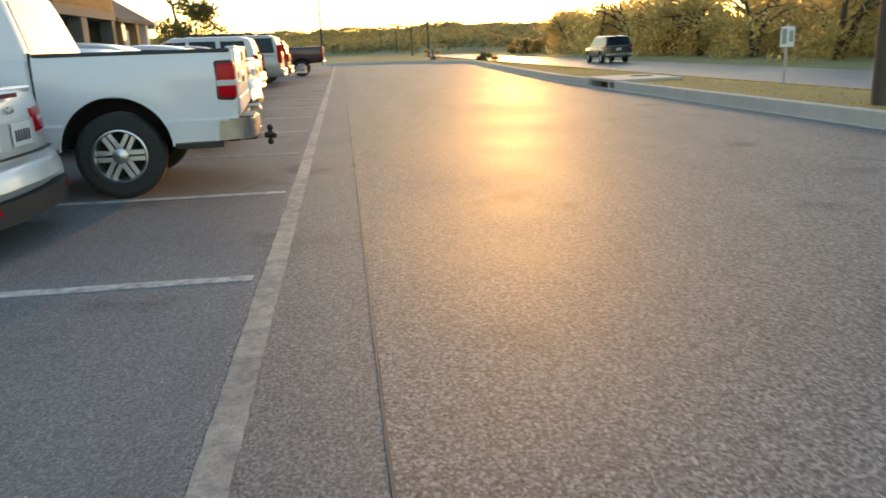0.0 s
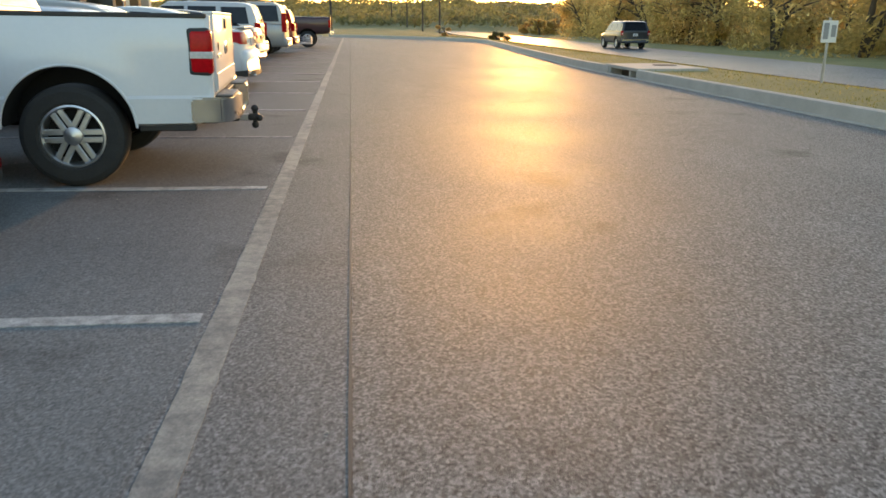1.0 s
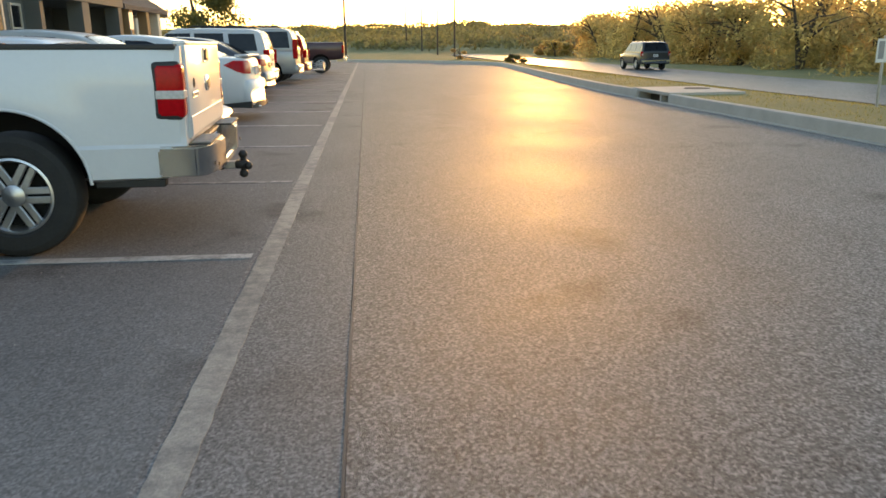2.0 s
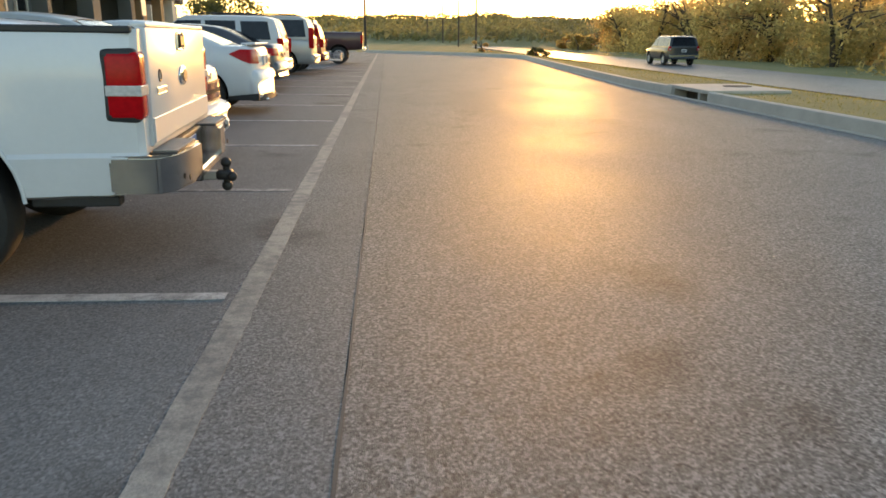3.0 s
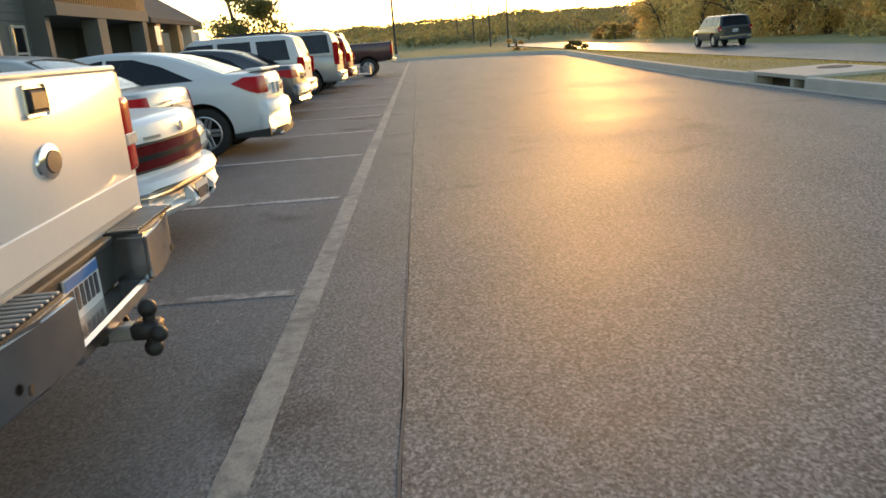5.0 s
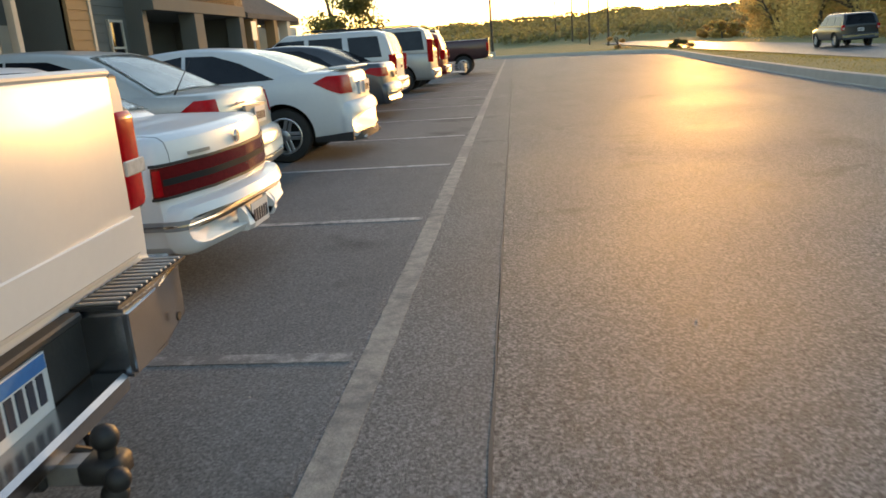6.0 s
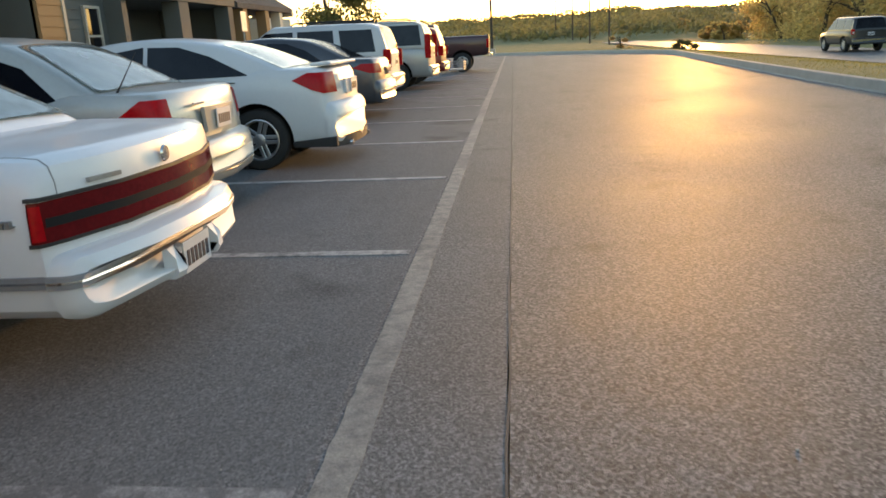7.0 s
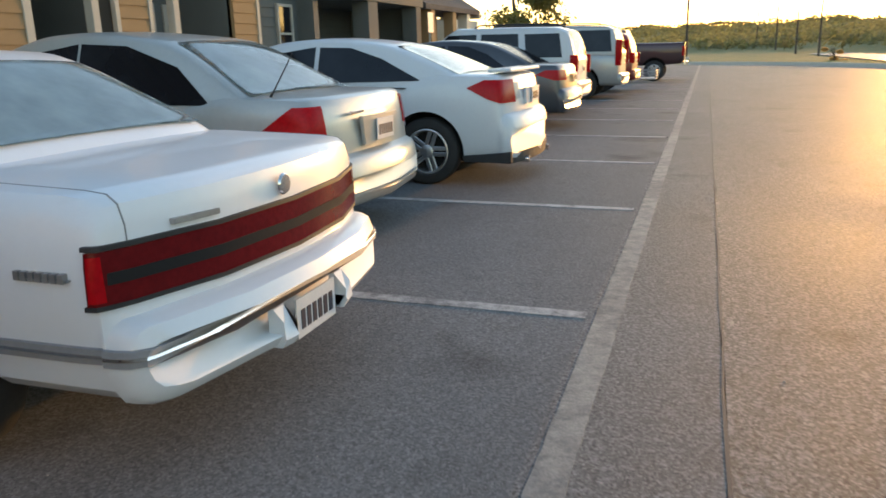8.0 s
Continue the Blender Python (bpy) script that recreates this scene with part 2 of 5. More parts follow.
def add_lathe(bm, profile, n=32, axis="y"):
    """profile: (radius, along) pairs, turned round the axis."""
    rings = []
    for r, h in profile:
        ring = []
        for k in range(n):
            a = 2 * math.pi * k / n
            c, s = r * math.cos(a), r * math.sin(a)
            ring.append(bm.verts.new((c, h, s) if axis == "y" else (c, s, h)))
        rings.append(ring)
    for r, s in zip(rings, rings[1:]):
        for k in range(n):
            bm.faces.new((r[k], r[(k + 1) % n], s[(k + 1) % n], s[k]))
    return rings


def prism(poly, y0, y1, bevel=0.0):
    """A polygon in x and z, drawn out along y."""
    bm = bmesh.new()
    a = [bm.verts.new((x, y0, z)) for x, z in poly]
    b = [bm.verts.new((x, y1, z)) for x, z in poly]
    bm.faces.new(a), bm.faces.new(b[::-1])
    for i in range(len(poly)):
        j = (i + 1) % len(poly)
        bm.faces.new((a[i], b[i], b[j], a[j]))
    if bevel:
        bmesh.ops.bevel(bm, geom=list(bm.edges), offset=bevel, segments=2, affect="EDGES", profile=0.5)
    return bm


def shift(bm, x=0, y=0, z=0):
    bmesh.ops.translate(bm, vec=(x, y, z), verts=bm.verts)
    return bm


def spline(pts, n):
    """n points smoothly through the given ones."""
    out = []
    for i in range(len(pts) - 1):
        p0, p1, p2, p3 = (Vector(pts[max(0, min(len(pts) - 1, j))]) for j in (i - 1, i, i + 1, i + 2))
        k = max(1, round(n / (len(pts) - 1)))
        for s in range(k):
            t = s / k
            out.append(0.5 * (2 * p1 + (p2 - p0) * t + (2 * p0 - 5 * p1 + 4 * p2 - p3) * t * t + (3 * p1 - p0 - 3 * p2 + p3) * t ** 3))
    out.append(Vector(pts[-1]))
    return out


# ---- cars: local x runs from the rear bumper (0) forward to minus values, y across, z up ----
def bowed(bm, bow, hw, reach=0.9):
    """Rounds the tail in plan: the corners lie further forward than the middle."""
    for v in bm.verts:
        u = -v.co.x
        if u < reach:
            v.co.x -= bow * min(1.2, abs(v.co.y) / hw) ** 2.4 * (1 - max(u, 0) / reach)
    return bm


def loft_body(stations, tuck=0.06):
    """stations: (distance from the tail, half width, bottom, top)."""
    bm = bmesh.new()
    rings = []
    for u, hw, zb, zt in stations:
        h = zt - zb
        half = [(0, zb), (0.84 * hw, zb), (0.905 * hw, zb + 0.025 * h), (0.955 * hw, zb + 0.09 * h), (0.983 * hw, zb + 0.25 * h), (hw, zb + 0.5 * h), (0.994 * hw, zb + 0.7 * h),
                (0.978 * hw, zb + 0.85 * h), (0.957 * hw, zb + 0.93 * h), (0.925 * hw, zb + 0.975 * h), (0.87 * hw, zt - 0.006), (0.5 * hw, zt), (0, zt + 0.004)]
        ring = [bm.verts.new((-u, y, z)) for y, z in half] + [bm.verts.new((-u, -y, z)) for y, z in half[-2:0:-1]]
        rings.append(ring)
    n = len(rings[0])
    for r, s in zip(rings, rings[1:]):
        for k in range(n):
            bm.faces.new((r[k], r[(k + 1) % n], s[(k + 1) % n], s[k]))
    bm.faces.new(rings[0]), bm.faces.new(rings[-1][::-1])
    return bm


def cut(ob, cutters):
    """Takes the cutters' volume out of a mesh; the cut faces keep the cutter's material."""
    for bm, mat in cutters:
        me = bpy.data.meshes.new("cutter")
        bmesh.ops.recalc_face_normals(bm, faces=bm.faces)
        bm.to_mesh(me)
        bm.free()
        me.materials.append(mat)
        tool = new("cutter", me)
        mod = ob.modifiers.new("cut", "BOOLEAN")
        mod.operation, mod.solver, mod.object, mod.material_mode = "DIFFERENCE", "EXACT", tool, "TRANSFER"
        bpy.context.view_layer.update()
        done = bpy.data.meshes.new_from_object(ob.evaluated_get(bpy.context.evaluated_depsgraph_get()))
        ob.modifiers.clear()
        ob.data = done
        bpy.data.objects.remove(tool)


def cylinder_y(x, y0, y1, z, r, n=40):
    bm = bmesh.new()
    rings = add_lathe(bm, [(r, y0), (r, y1)], n)
    bm.faces.new(rings[0]), bm.faces.new(rings[1][::-1])
    return shift(bm, x, 0, z)


def add_wheel(car, u, y, r, rim_r, width, spokes=6, rim_mat=None, split=True):
    """A wheel with its tyre and spoked rim; its outer face looks along the sign of y."""
    s = 1 if y > 0 else -1
    w = width / 2
    tyre = bmesh.new()
    prof = [(rim_r, -w * 0.8), (rim_r + 0.02, -w * 0.98), (r - 0.05, -w), (r - 0.015, -w * 0.86), (r, -w * 0.6), (r, w * 0.6), (r - 0.015, w * 0.86), (r - 0.05, w),
            (rim_r + 0.02, w * 0.98), (rim_r, w * 0.8)]
    add_lathe(tyre, prof, 44)
    wheel = part("wheel", tyre, M_RUBBER, car, smooth=30)
    wheel.location = (-u, y - s * w, r)
    rim = bmesh.new()
    add_lathe(rim, [(rim_r + 0.004, s * w * 0.82), (rim_r - 0.012, s * w * 0.86), (rim_r - 0.03, s * w * 0.6), (rim_r - 0.035, -s * w * 0.5)], 40)
    for k in range(spokes):
        for off in ((-0.125, 0.125) if split else (0.0,)):
            a = 2 * math.pi * k / spokes
            wd = rim_r * (0.095 if split else 0.13)
            m = Matrix.Rotation(a, 4, "Y")
            add_box(rim, rim_r * 0.16, rim_r - 0.012, -wd, wd, -0.012, 0.012, 0.006, m=m @ Matrix.Translation((0, s * w * 0.62, off * rim_r)) @ Matrix.Rotation(radians(90), 4, "X"))
    hub_rings = add_lathe(rim, [(rim_r * 0.3, s * w * 0.5), (rim_r * 0.29, s * w * 0.76), (rim_r * 0.2, s * w * 0.84), (0.001, s * w * 0.86)], 24)
    r_ob = part("rim", rim, rim_mat or M_ALLOY, wheel, "spoked alloy rim", smooth=35)
    disc = bmesh.new()
    add_lathe(disc, [(rim_r - 0.02, s * w * 0.1), (0.002, s * w * 0.1)], 28)
    part("brake_disc", disc, M_WELL, wheel, "dark brake disc behind the spokes")
    return wheel


class Cabin:
    """The glasshouse: a roof line in (distance from the tail, height) over a belt, with sides that lean in."""

    def __init__(self, roof, belt, half, lean):
        self.roof = spline(roof, 40)
        self.belt, self.half, self.lean = belt, half, lean

    def width(self, z):
        return self.half - self.lean * max(0, z - self.belt)

    def height(self, u):
        for a, b in zip(self.roof, self.roof[1:]):
            if a[0] <= u <= b[0]:
                return a[1] + (b[1] - a[1]) * (u - a[0]) / max(1e-6, b[0] - a[0])
        return self.belt

    def mesh(self):
        bm = bmesh.new()
        rings = []
        for p in self.roof:
            u, z = p
            e = max(self.belt - 0.03, z - 0.055)
            w = self.width(e)
            half = [(0, self.belt - 0.06), (self.half, self.belt - 0.06), (self.half, self.belt), (w, e), (w - 0.035, max(e, z - 0.028)), (w - 0.1, max(e, z - 0.01)), (w * 0.5, z), (0, z + 0.006)]
            rings.append([bm.verts.new((-u, y, zz)) for y, zz in half] + [bm.verts.new((-u, -y, zz)) for y, zz in half[-2:0:-1]])
        n = len(rings[0])
        for r, s in zip(rings, rings[1:]):
            for k in range(n):
                bm.faces.new((r[k], r[(k + 1) % n], s[(k + 1) % n], s[k]))
        bm.faces.new(rings[0]), bm.faces.new(rings[-1][::-1])
        return bm

    def side_pane(self, poly, s, lift=0.006, thick=0.02):
        bm = bmesh.new()
        out = [bm.verts.new((-u, s * (self.width(z) + lift), z)) for u, z in poly]
        inn = [bm.verts.new((-u, s * (self.width(z) - thick), z)) for u, z in poly]
        bm.faces.new(out), bm.faces.new(inn[::-1])
        for i in range(len(poly)):
            j = (i + 1) % len(poly)
            bm.faces.new((out[i], inn[i], inn[j], out[j]))
        return bm

    def end_pane(self, u0, u1, side, lift=0.008, inset=0.0):
        """A bent pane that lies on the roof line between two places; side is the share of the width at its top and bottom."""
        bm = bmesh.new()
        n, rows = 12, []
        for i in range(n + 1):
            u = u0 + (u1 - u0) * i / n
            z = self.height(u)
            du = 0.02
            slope = (self.height(u + du) - self.height(u - du)) / (2 * du)
            nx, nz = slope, 1.0
            ln = math.hypot(nx, nz)
            w = (self.width(max(self.belt, z - 0.05)) - 0.05) * (side[0] + (side[1] - side[0]) * i / n)
            row = []
            for k in range(11):
                f = (k / 10) * 2 - 1
                drop = 0.004 + 0.018 * abs(f) ** 3
                row.append(bm.verts.new((-u + lift * nx / ln, f * w, z + 0.012 - drop + lift * nz / ln)))
            rows.append(row)
        for r, s in zip(rows, rows[1:]):
            for k in range(10):
                bm.faces.new((r[k], r[k + 1], s[k + 1], s[k]))
        bmesh.ops.solidify(bm, geom=bm.faces[:], thickness=0.006)
        return bm


def curved_patch(poly, hw, bow, u_face, depth=0.03, rows=8, tilt=0.0):
    """A panel on the tail: a polygon in (across, height) pushed out of the bowed tail face at u_face."""
    bm = bmesh.new()
    face = bm.faces.new([bm.verts.new((0, y, z)) for y, z in poly])
    ys = [p[0] for p in poly]
    for i in range(1, rows):
        yc = min(ys) + (max(ys) - min(ys)) * i / rows
        bmesh.ops.bisect_plane(bm, geom=bm.verts[:] + bm.edges[:] + bm.faces[:], plane_co=(0, yc, 0), plane_no=(0, 1, 0))
    ext = bmesh.ops.extrude_face_region(bm, geom=bm.faces[:])
    new_v = {v for v in ext["geom"] if isinstance(v, bmesh.types.BMVert)}
    zmin = min(p[1] for p in poly)
    for v in bm.verts:
        u = u_face + bow * min(1.2, abs(v.co.y) / hw) ** 2.4 * (1 - max(u_face, 0) / 0.9) + tilt * (v.co.z - zmin)
        v.co.x = -u + (0 if v in new_v else -depth)
    return bm


def wrapped(spec, name, poly, y0, y1, mat, parent, label="", lift=0.008):
    """A lamp or trim that follows the body round the corner: the body, grown by a few millimetres, kept inside a prism drawn in (distance from the tail, height)."""
    hw = spec["half"]
    grown = [(u - lift, w + lift, b - lift, t + lift) for u, w, b, t in spec["stations"][:14]]
    ob = part(name, bowed(loft_body(grown), spec["bow"], hw), mat, parent, label, smooth=32)
    me = bpy.data.meshes.new("keep")
    bm = prism([(-u, z) for u, z in poly], min(y0, y1), max(y0, y1))
    bmesh.ops.recalc_face_normals(bm, faces=bm.faces)
    bm.to_mesh(me)
    bm.free()
    me.materials.append(mat)
    tool = new("keep", me)
    mod = ob.modifiers.new("keep", "BOOLEAN")
    mod.operation, mod.solver, mod.object = "INTERSECT", "EXACT", tool
    bpy.context.view_layer.update()
    ob.data = bpy.data.meshes.new_from_object(ob.evaluated_get(bpy.context.evaluated_depsgraph_get()))
    ob.modifiers.clear()
    bpy.data.objects.remove(tool)
    ob.data.set_sharp_from_angle(angle=radians(32))
    return ob


def side_patch(poly, y, thick=0.02, bevel=0.0):
    """A panel on the flank: a polygon in (distance from the tail, height) at side y."""
    return prism([(-u, z) for u, z in poly], y, y + (thick if y < 0 else -thick), bevel)


def sedan(name, label, spec):
    """A saloon from its sizes: lower body loft, glasshouse, wheels, lamps, bumper and small parts."""
    car = tagged(new(name), label, "car", "parked cars")
    hw, L = spec["half"], spec["length"]
    paint = spec["paint"]
    deck, belt, hood, bot = spec["deck"], spec["belt"], spec["hood"], spec["bottom"]
    bt, bow = spec["bumper_top"], spec["bow"]
    uf = spec["face"]  # distance of the boot's face from the bumper's outermost line
    if spec.get("shelf"):
        tail = [(0.0, hw * 0.93, bot + 0.06, bt - 0.06), (0.025, hw * 0.965, bot + 0.02, bt - 0.015), (0.07, hw * 0.975, bot, bt),
                (uf - 0.012, hw * 0.978, bot, bt + 0.004), (uf, hw * 0.972, bot, deck - 0.09), (uf + 0.02, hw * 0.975, bot, deck - 0.03), (uf + 0.06, hw * 0.98, bot, deck - 0.004)]
    else:
        tail = [(0.0, hw * 0.93, bot + 0.08, bt - 0.13), (0.015, hw * 0.955, bot + 0.03, bt - 0.06), (0.035, hw * 0.968, bot + 0.01, bt - 0.015), (0.055, hw * 0.972, bot, bt),
                (uf - 0.02, hw * 0.972, bot, bt + 0.02), (uf, hw * 0.97, bot, deck - 0.2), (uf + 0.025, hw * 0.972, bot, deck - 0.07), (uf + 0.055, hw * 0.976, bot, deck - 0.02), (uf + 0.09, hw * 0.98, bot, deck - 0.003)]
    st = tail + [
          (uf + 0.15, hw * 0.985, bot, deck + 0.004), (0.9, hw, bot, deck + 0.02), (1.4, hw, bot, belt), (2.2, hw, bot, belt), (L - 1.55, hw, bot, belt - 0.02), (L - 1.2, hw, bot, hood),
          (L - 0.7, hw * 0.98, bot, hood - 0.05), (L - 0.3, hw * 0.93, bot + 0.02, hood - 0.13), (L - 0.08, hw * 0.82, bot + 0.05, hood - 0.24), (L, hw * 0.7, bot + 0.12, hood - 0.34)]
    body = part("body", bowed(loft_body(st), bow, hw), paint, car, smooth=32)
    spec["stations"] = st
    r = spec["tyre"]
    wells = []
    for u in (spec["rear_axle"], spec["front_axle"]):
        for s in (-1, 1):
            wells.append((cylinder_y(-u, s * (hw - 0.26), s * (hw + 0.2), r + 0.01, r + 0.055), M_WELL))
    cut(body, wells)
    body.data.set_sharp_from_angle(angle=radians(32))
    for u in (spec["rear_axle"], spec["front_axle"]):
        for s in (-1, 1):
            add_wheel(car, u, s * (hw - 0.025), r, spec["rim"], 0.2, spec["spokes"], split=spec.get("split", True))
    cab = Cabin(spec["roof"], belt, hw - 0.05, spec["lean"])
    part("roof", cab.mesh(), paint, car, "car roof and window pillars", smooth=40)
    for s in (-1, 1):
        for pane in spec["panes"]:
            part("side_window", cab.side_pane(pane, s), M_TINT, car, "dark tinted side window")
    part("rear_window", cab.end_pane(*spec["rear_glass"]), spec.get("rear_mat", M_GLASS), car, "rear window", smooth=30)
    fw = spec["roof"]
    part("windscreen", cab.end_pane(fw[-2][0] + 0.12, fw[-1][0] - 0.1, (0.93, 0.98)), M_TINT, car, "windscreen", smooth=30)
    # flank seams and handles
    for s in (-1, 1):
        for u in spec.get("seams", ()):
            if s > 0:
                wrapped(spec, "door_seam", [(u, bot + 0.1), (u + 0.007, bot + 0.1), (u + 0.007, belt - 0.03), (u, belt - 0.03)], -1.2, 1.2, M_BLACK, car, "thin dark door gap", 0.0025)
        for u in spec.get("handles", ()):
            part("door_handle", prism([(-u, belt - 0.11), (-u - 0.17, belt - 0.11), (-u - 0.17, belt - 0.085), (-u, belt - 0.085)], s * (hw - 0.03), s * (hw + 0.022), 0.008), paint, car)
    return car, body, cab


SLOPE = 0.011  # rise of the stalls towards the building


def place(car, x, y, turn=0.0):
    """Stands a car on the stalls, which climb gently towards the building."""
    car.matrix_world = pose(x, y, SLOPE * max(0, -0.4 - x), 0, math.degrees(SLOPE), turn)


def add_plate(car, y, z, u, w=0.305, h=0.152, top=None, tilt=0.0):
    plate = part("number_plate", prism([(-u, z - h / 2), (-u + 0.008, z - h / 2), (-u + 0.008, z + h / 2), (-u, z + h / 2)], y - w / 2, y + w / 2), M_PLATE, car, "number plate with dark bars")
    for k in range(6):
        yy = y - w * 0.36 + k * w * 0.145
        part("plate_bar", box(-u + 0.008, -u + 0.011, yy - 0.014, yy + 0.014, z - 0.045, z + 0.03), M_INK, plate)
    if top:
        part("plate_band", box(-u + 0.008, -u + 0.0105, y - w / 2 + 0.005, y + w / 2 - 0.005, z + 0.036, z + h / 2 - 0.004), top, plate, "blue band")
    return plate


# ---- ground, lot, kerbs, road ----
def lot_edge(y):
    """The x of the lot's kerb on the side of the road."""
    if y < 24:
        return 6.75
    if y < 50:
        return 6.75 + 1.75 * ((y - 24) / 26) ** 1.15
    return 8.5 - 10.5 * min(1, (y - 50) / 20) ** 1.7


def road_edge(y):
    """The x of the road's near edge, which bends behind the lot."""
    return 13.6 + 0.01 * max(0, y - 30)


ROAD_Z = -0.35


def height(x, y):
    """The lie of the land round the lot."""
    far = max(0.0, y - 130) / 370
    hill = 14.5 * min(1, far) ** 1.3 * (0.85 + 0.3 * noise.noise(Vector((x * 0.006, y * 0.004, 3.1))))
    roll = 0.25 * noise.noise(Vector((x * 0.05, y * 0.05, 0))) * min(1, max(0, math.hypot(x, y - 30) - 45) / 40)
    return hill + roll - 0.45 * min(1, max(0, (x - 9.3) / 4.2))


def build_ground():
    bm = bmesh.new()
    xs = [-900, -600, -400, -250, -150, -100, -70, -50, -35, -25, -15, 8, 9.3, 13.5, 20, 28, 36, 50, 70, 100, 150, 250, 400, 600, 900]
    ys = [-900, -500, -250, -120, -60, -30, -10, 10, 30, 50, 75, 90, 105, 120, 140, 165, 195, 230, 270, 320, 380, 450, 520, 700, 1000, 1500]
    grid = [[bm.verts.new((x, y, height(x, y) - 0.06)) for x in xs] for y in ys]
    for a, b in zip(grid, grid[1:]):
        for k in range(len(xs) - 1):
            bm.faces.new((a[k], a[k + 1], b[k + 1], b[k]))
    return link_mesh("ground", bm, M_GRASS, smooth=60)


tagged(build_ground(), "dry green and straw grassland rising to low hills", "ground", kind="structure")

SEAM = 0.24


def strip(name, left, right, ys, mat, zl=0.0, zr=0.0, thick=0.08):
    bm = bmesh.new()
    rows = []
    for y in ys:
        a, b = left(y), right(y)
        rows.append([bm.verts.new((a, y, zl - thick)), bm.verts.new((a, y, zl)), bm.verts.new((b, y, zr)), bm.verts.new((b, y, zr - thick))])
    for r, s in zip(rows, rows[1:]):
        for k in range(4):
            bm.faces.new((r[k], r[(k + 1) % 4], s[(k + 1) % 4], s[k]))
    bm.faces.new(rows[0]), bm.faces.new(rows[-1][::-1])
    return link_mesh(name, bm, mat)


LOT_END = 70.0
lot_ys = [-16 + 2 * k for k in range(44) if -16 + 2 * k <= LOT_END]
tagged(strip("pavement_lane", lambda y: SEAM, lambda y: max(lot_edge(y), SEAM + 0.3), lot_ys, M_LANE), "coarse worn grey asphalt drive lane", "pavement", kind="structure")
tagged(strip("pavement_apron", lambda y: -0.4, lambda y: SEAM - 0.012, lot_ys, M_APRON), "smoother grey asphalt beside the stalls", "pavement", kind="structure")
tagged(strip("pavement_stalls", lambda y: -6.2, lambda y: -0.4, lot_ys, M_STALL, SLOPE * 5.8, 0.0), "dark smooth asphalt of the parking stalls", "pavement", kind="structure")

# tar seam, wandering a little
bm = bmesh.new()
prev = None
for k in range(150):
    y = -14 + k * 0.56
    x = SEAM - 0.006 + 0.018 * noise.noise(Vector((0, y * 1.3, 4)))
    w = 0.007 + 0.009 * noise.noise(Vector((5, y * 2.1, 1)))
    cur = [bm.verts.new((x - w, y, -0.03)), bm.verts.new((x - w * 0.8, y, 0.003)), bm.verts.new((x + w, y, 0.003)), bm.verts.new((x + w, y, -0.03))]
    if prev:
        for j in range(3):
            bm.faces.new((prev[j], prev[j + 1], cur[j + 1], cur[j]))
    prev = cur
tagged(link_mesh("pavement_seam", bm, M_SEAM), "dark tar seam between two lays of asphalt", "seam", kind="structure")


def paint_strip(name, x0, x1, y0, y1, mat, z0=0.0, z1=0.0, ragged=0.006, n=40):
    """A painted line with slightly ragged edges, 4 mm thick at most."""
    bm = bmesh.new()
    along_y = (y1 - y0) > (x1 - x0)
    prev = None
    for k in range(n + 1):
        f = k / n
        d = [ragged * noise.noise(Vector((f * n * 0.7, side * 9.0, y0 + x0))) for side in (0, 1)]
        if along_y:
            y = y0 + (y1 - y0) * f
            pts = [(x0 + d[0], y, 0.004), (x1 + d[1], y, 0.004)]
        else:
            x = x0 + (x1 - x0) * f
            z = z0 + (z1 - z0) * f + 0.004
            pts = [(x, y1 + d[1], z), (x, y0 + d[0], z)]
        cur = [bm.verts.new((*pts[0][:2], pts[0][2] - 0.006)), bm.verts.new(pts[0]), bm.verts.new(pts[1]), bm.verts.new((*pts[1][:2], pts[1][2] - 0.006))]
        if prev:
            for j in range(3):
                bm.faces.new((prev[j], prev[j + 1], cur[j + 1], cur[j]))
        prev = cur
    return link_mesh(name, bm, mat)


tagged(paint_strip("lane_line", -0.365, -0.24, -14, 68, M_LINE, n=1600, ragged=0.008), "long worn cream painted line along the stalls", "painted line", kind="structure")
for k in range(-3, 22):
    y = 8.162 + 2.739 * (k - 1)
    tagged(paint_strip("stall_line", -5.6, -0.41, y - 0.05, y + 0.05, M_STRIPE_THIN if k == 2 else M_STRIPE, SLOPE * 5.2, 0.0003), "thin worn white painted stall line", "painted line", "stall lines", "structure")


def kerb(name, line, top, width=0.15, mat=None):
    """A kerb with a rounded upper edge along points (x, y, outward x, outward y)."""
    bm = bmesh.new()
    prev = None
    for x, y, ox, oy in line:
        prof = [(0, -0.05), (0.012, top - 0.04), (0.02, top - 0.012), (0.045, top), (width, top), (width, -0.05)]
        cur = [bm.verts.new((x + ox * d, y + oy * d, z)) for d, z in prof]
        if prev:
            for j in range(len(prof) - 1):
                bm.faces.new((prev[j], prev[j + 1], cur[j + 1], cur[j]))
        else:
            bm.faces.new(cur)
        prev = cur
    bm.faces.new(prev[::-1])
    return link_mesh(name, bm, mat or M_CONC, smooth=40)


def edge_line(y0, y1, step):
    out = []
    y = y0
    while y <= y1 + 1e-6:
        d = (lot_edge(y + 0.1) - lot_edge(y - 0.1)) / 0.2
        n = Vector((1, -d)).normalized()
        out.append((lot_edge(y), y, n.x, n.y))
        y += step
    return out


# the kerb leaves a gap for the storm inlet
INLET0, INLET1 = 19.55, 21.55
tagged(kerb("kerb_near", edge_line(-16, INLET0, 0.45), 0.2), "pale concrete kerb beside the drive lane", "kerb", kind="structure")
tagged(kerb("kerb_far", edge_line(INLET1, 69.5, 0.5), 0.2), "pale concrete kerb beside the drive lane", "kerb", kind="structure")
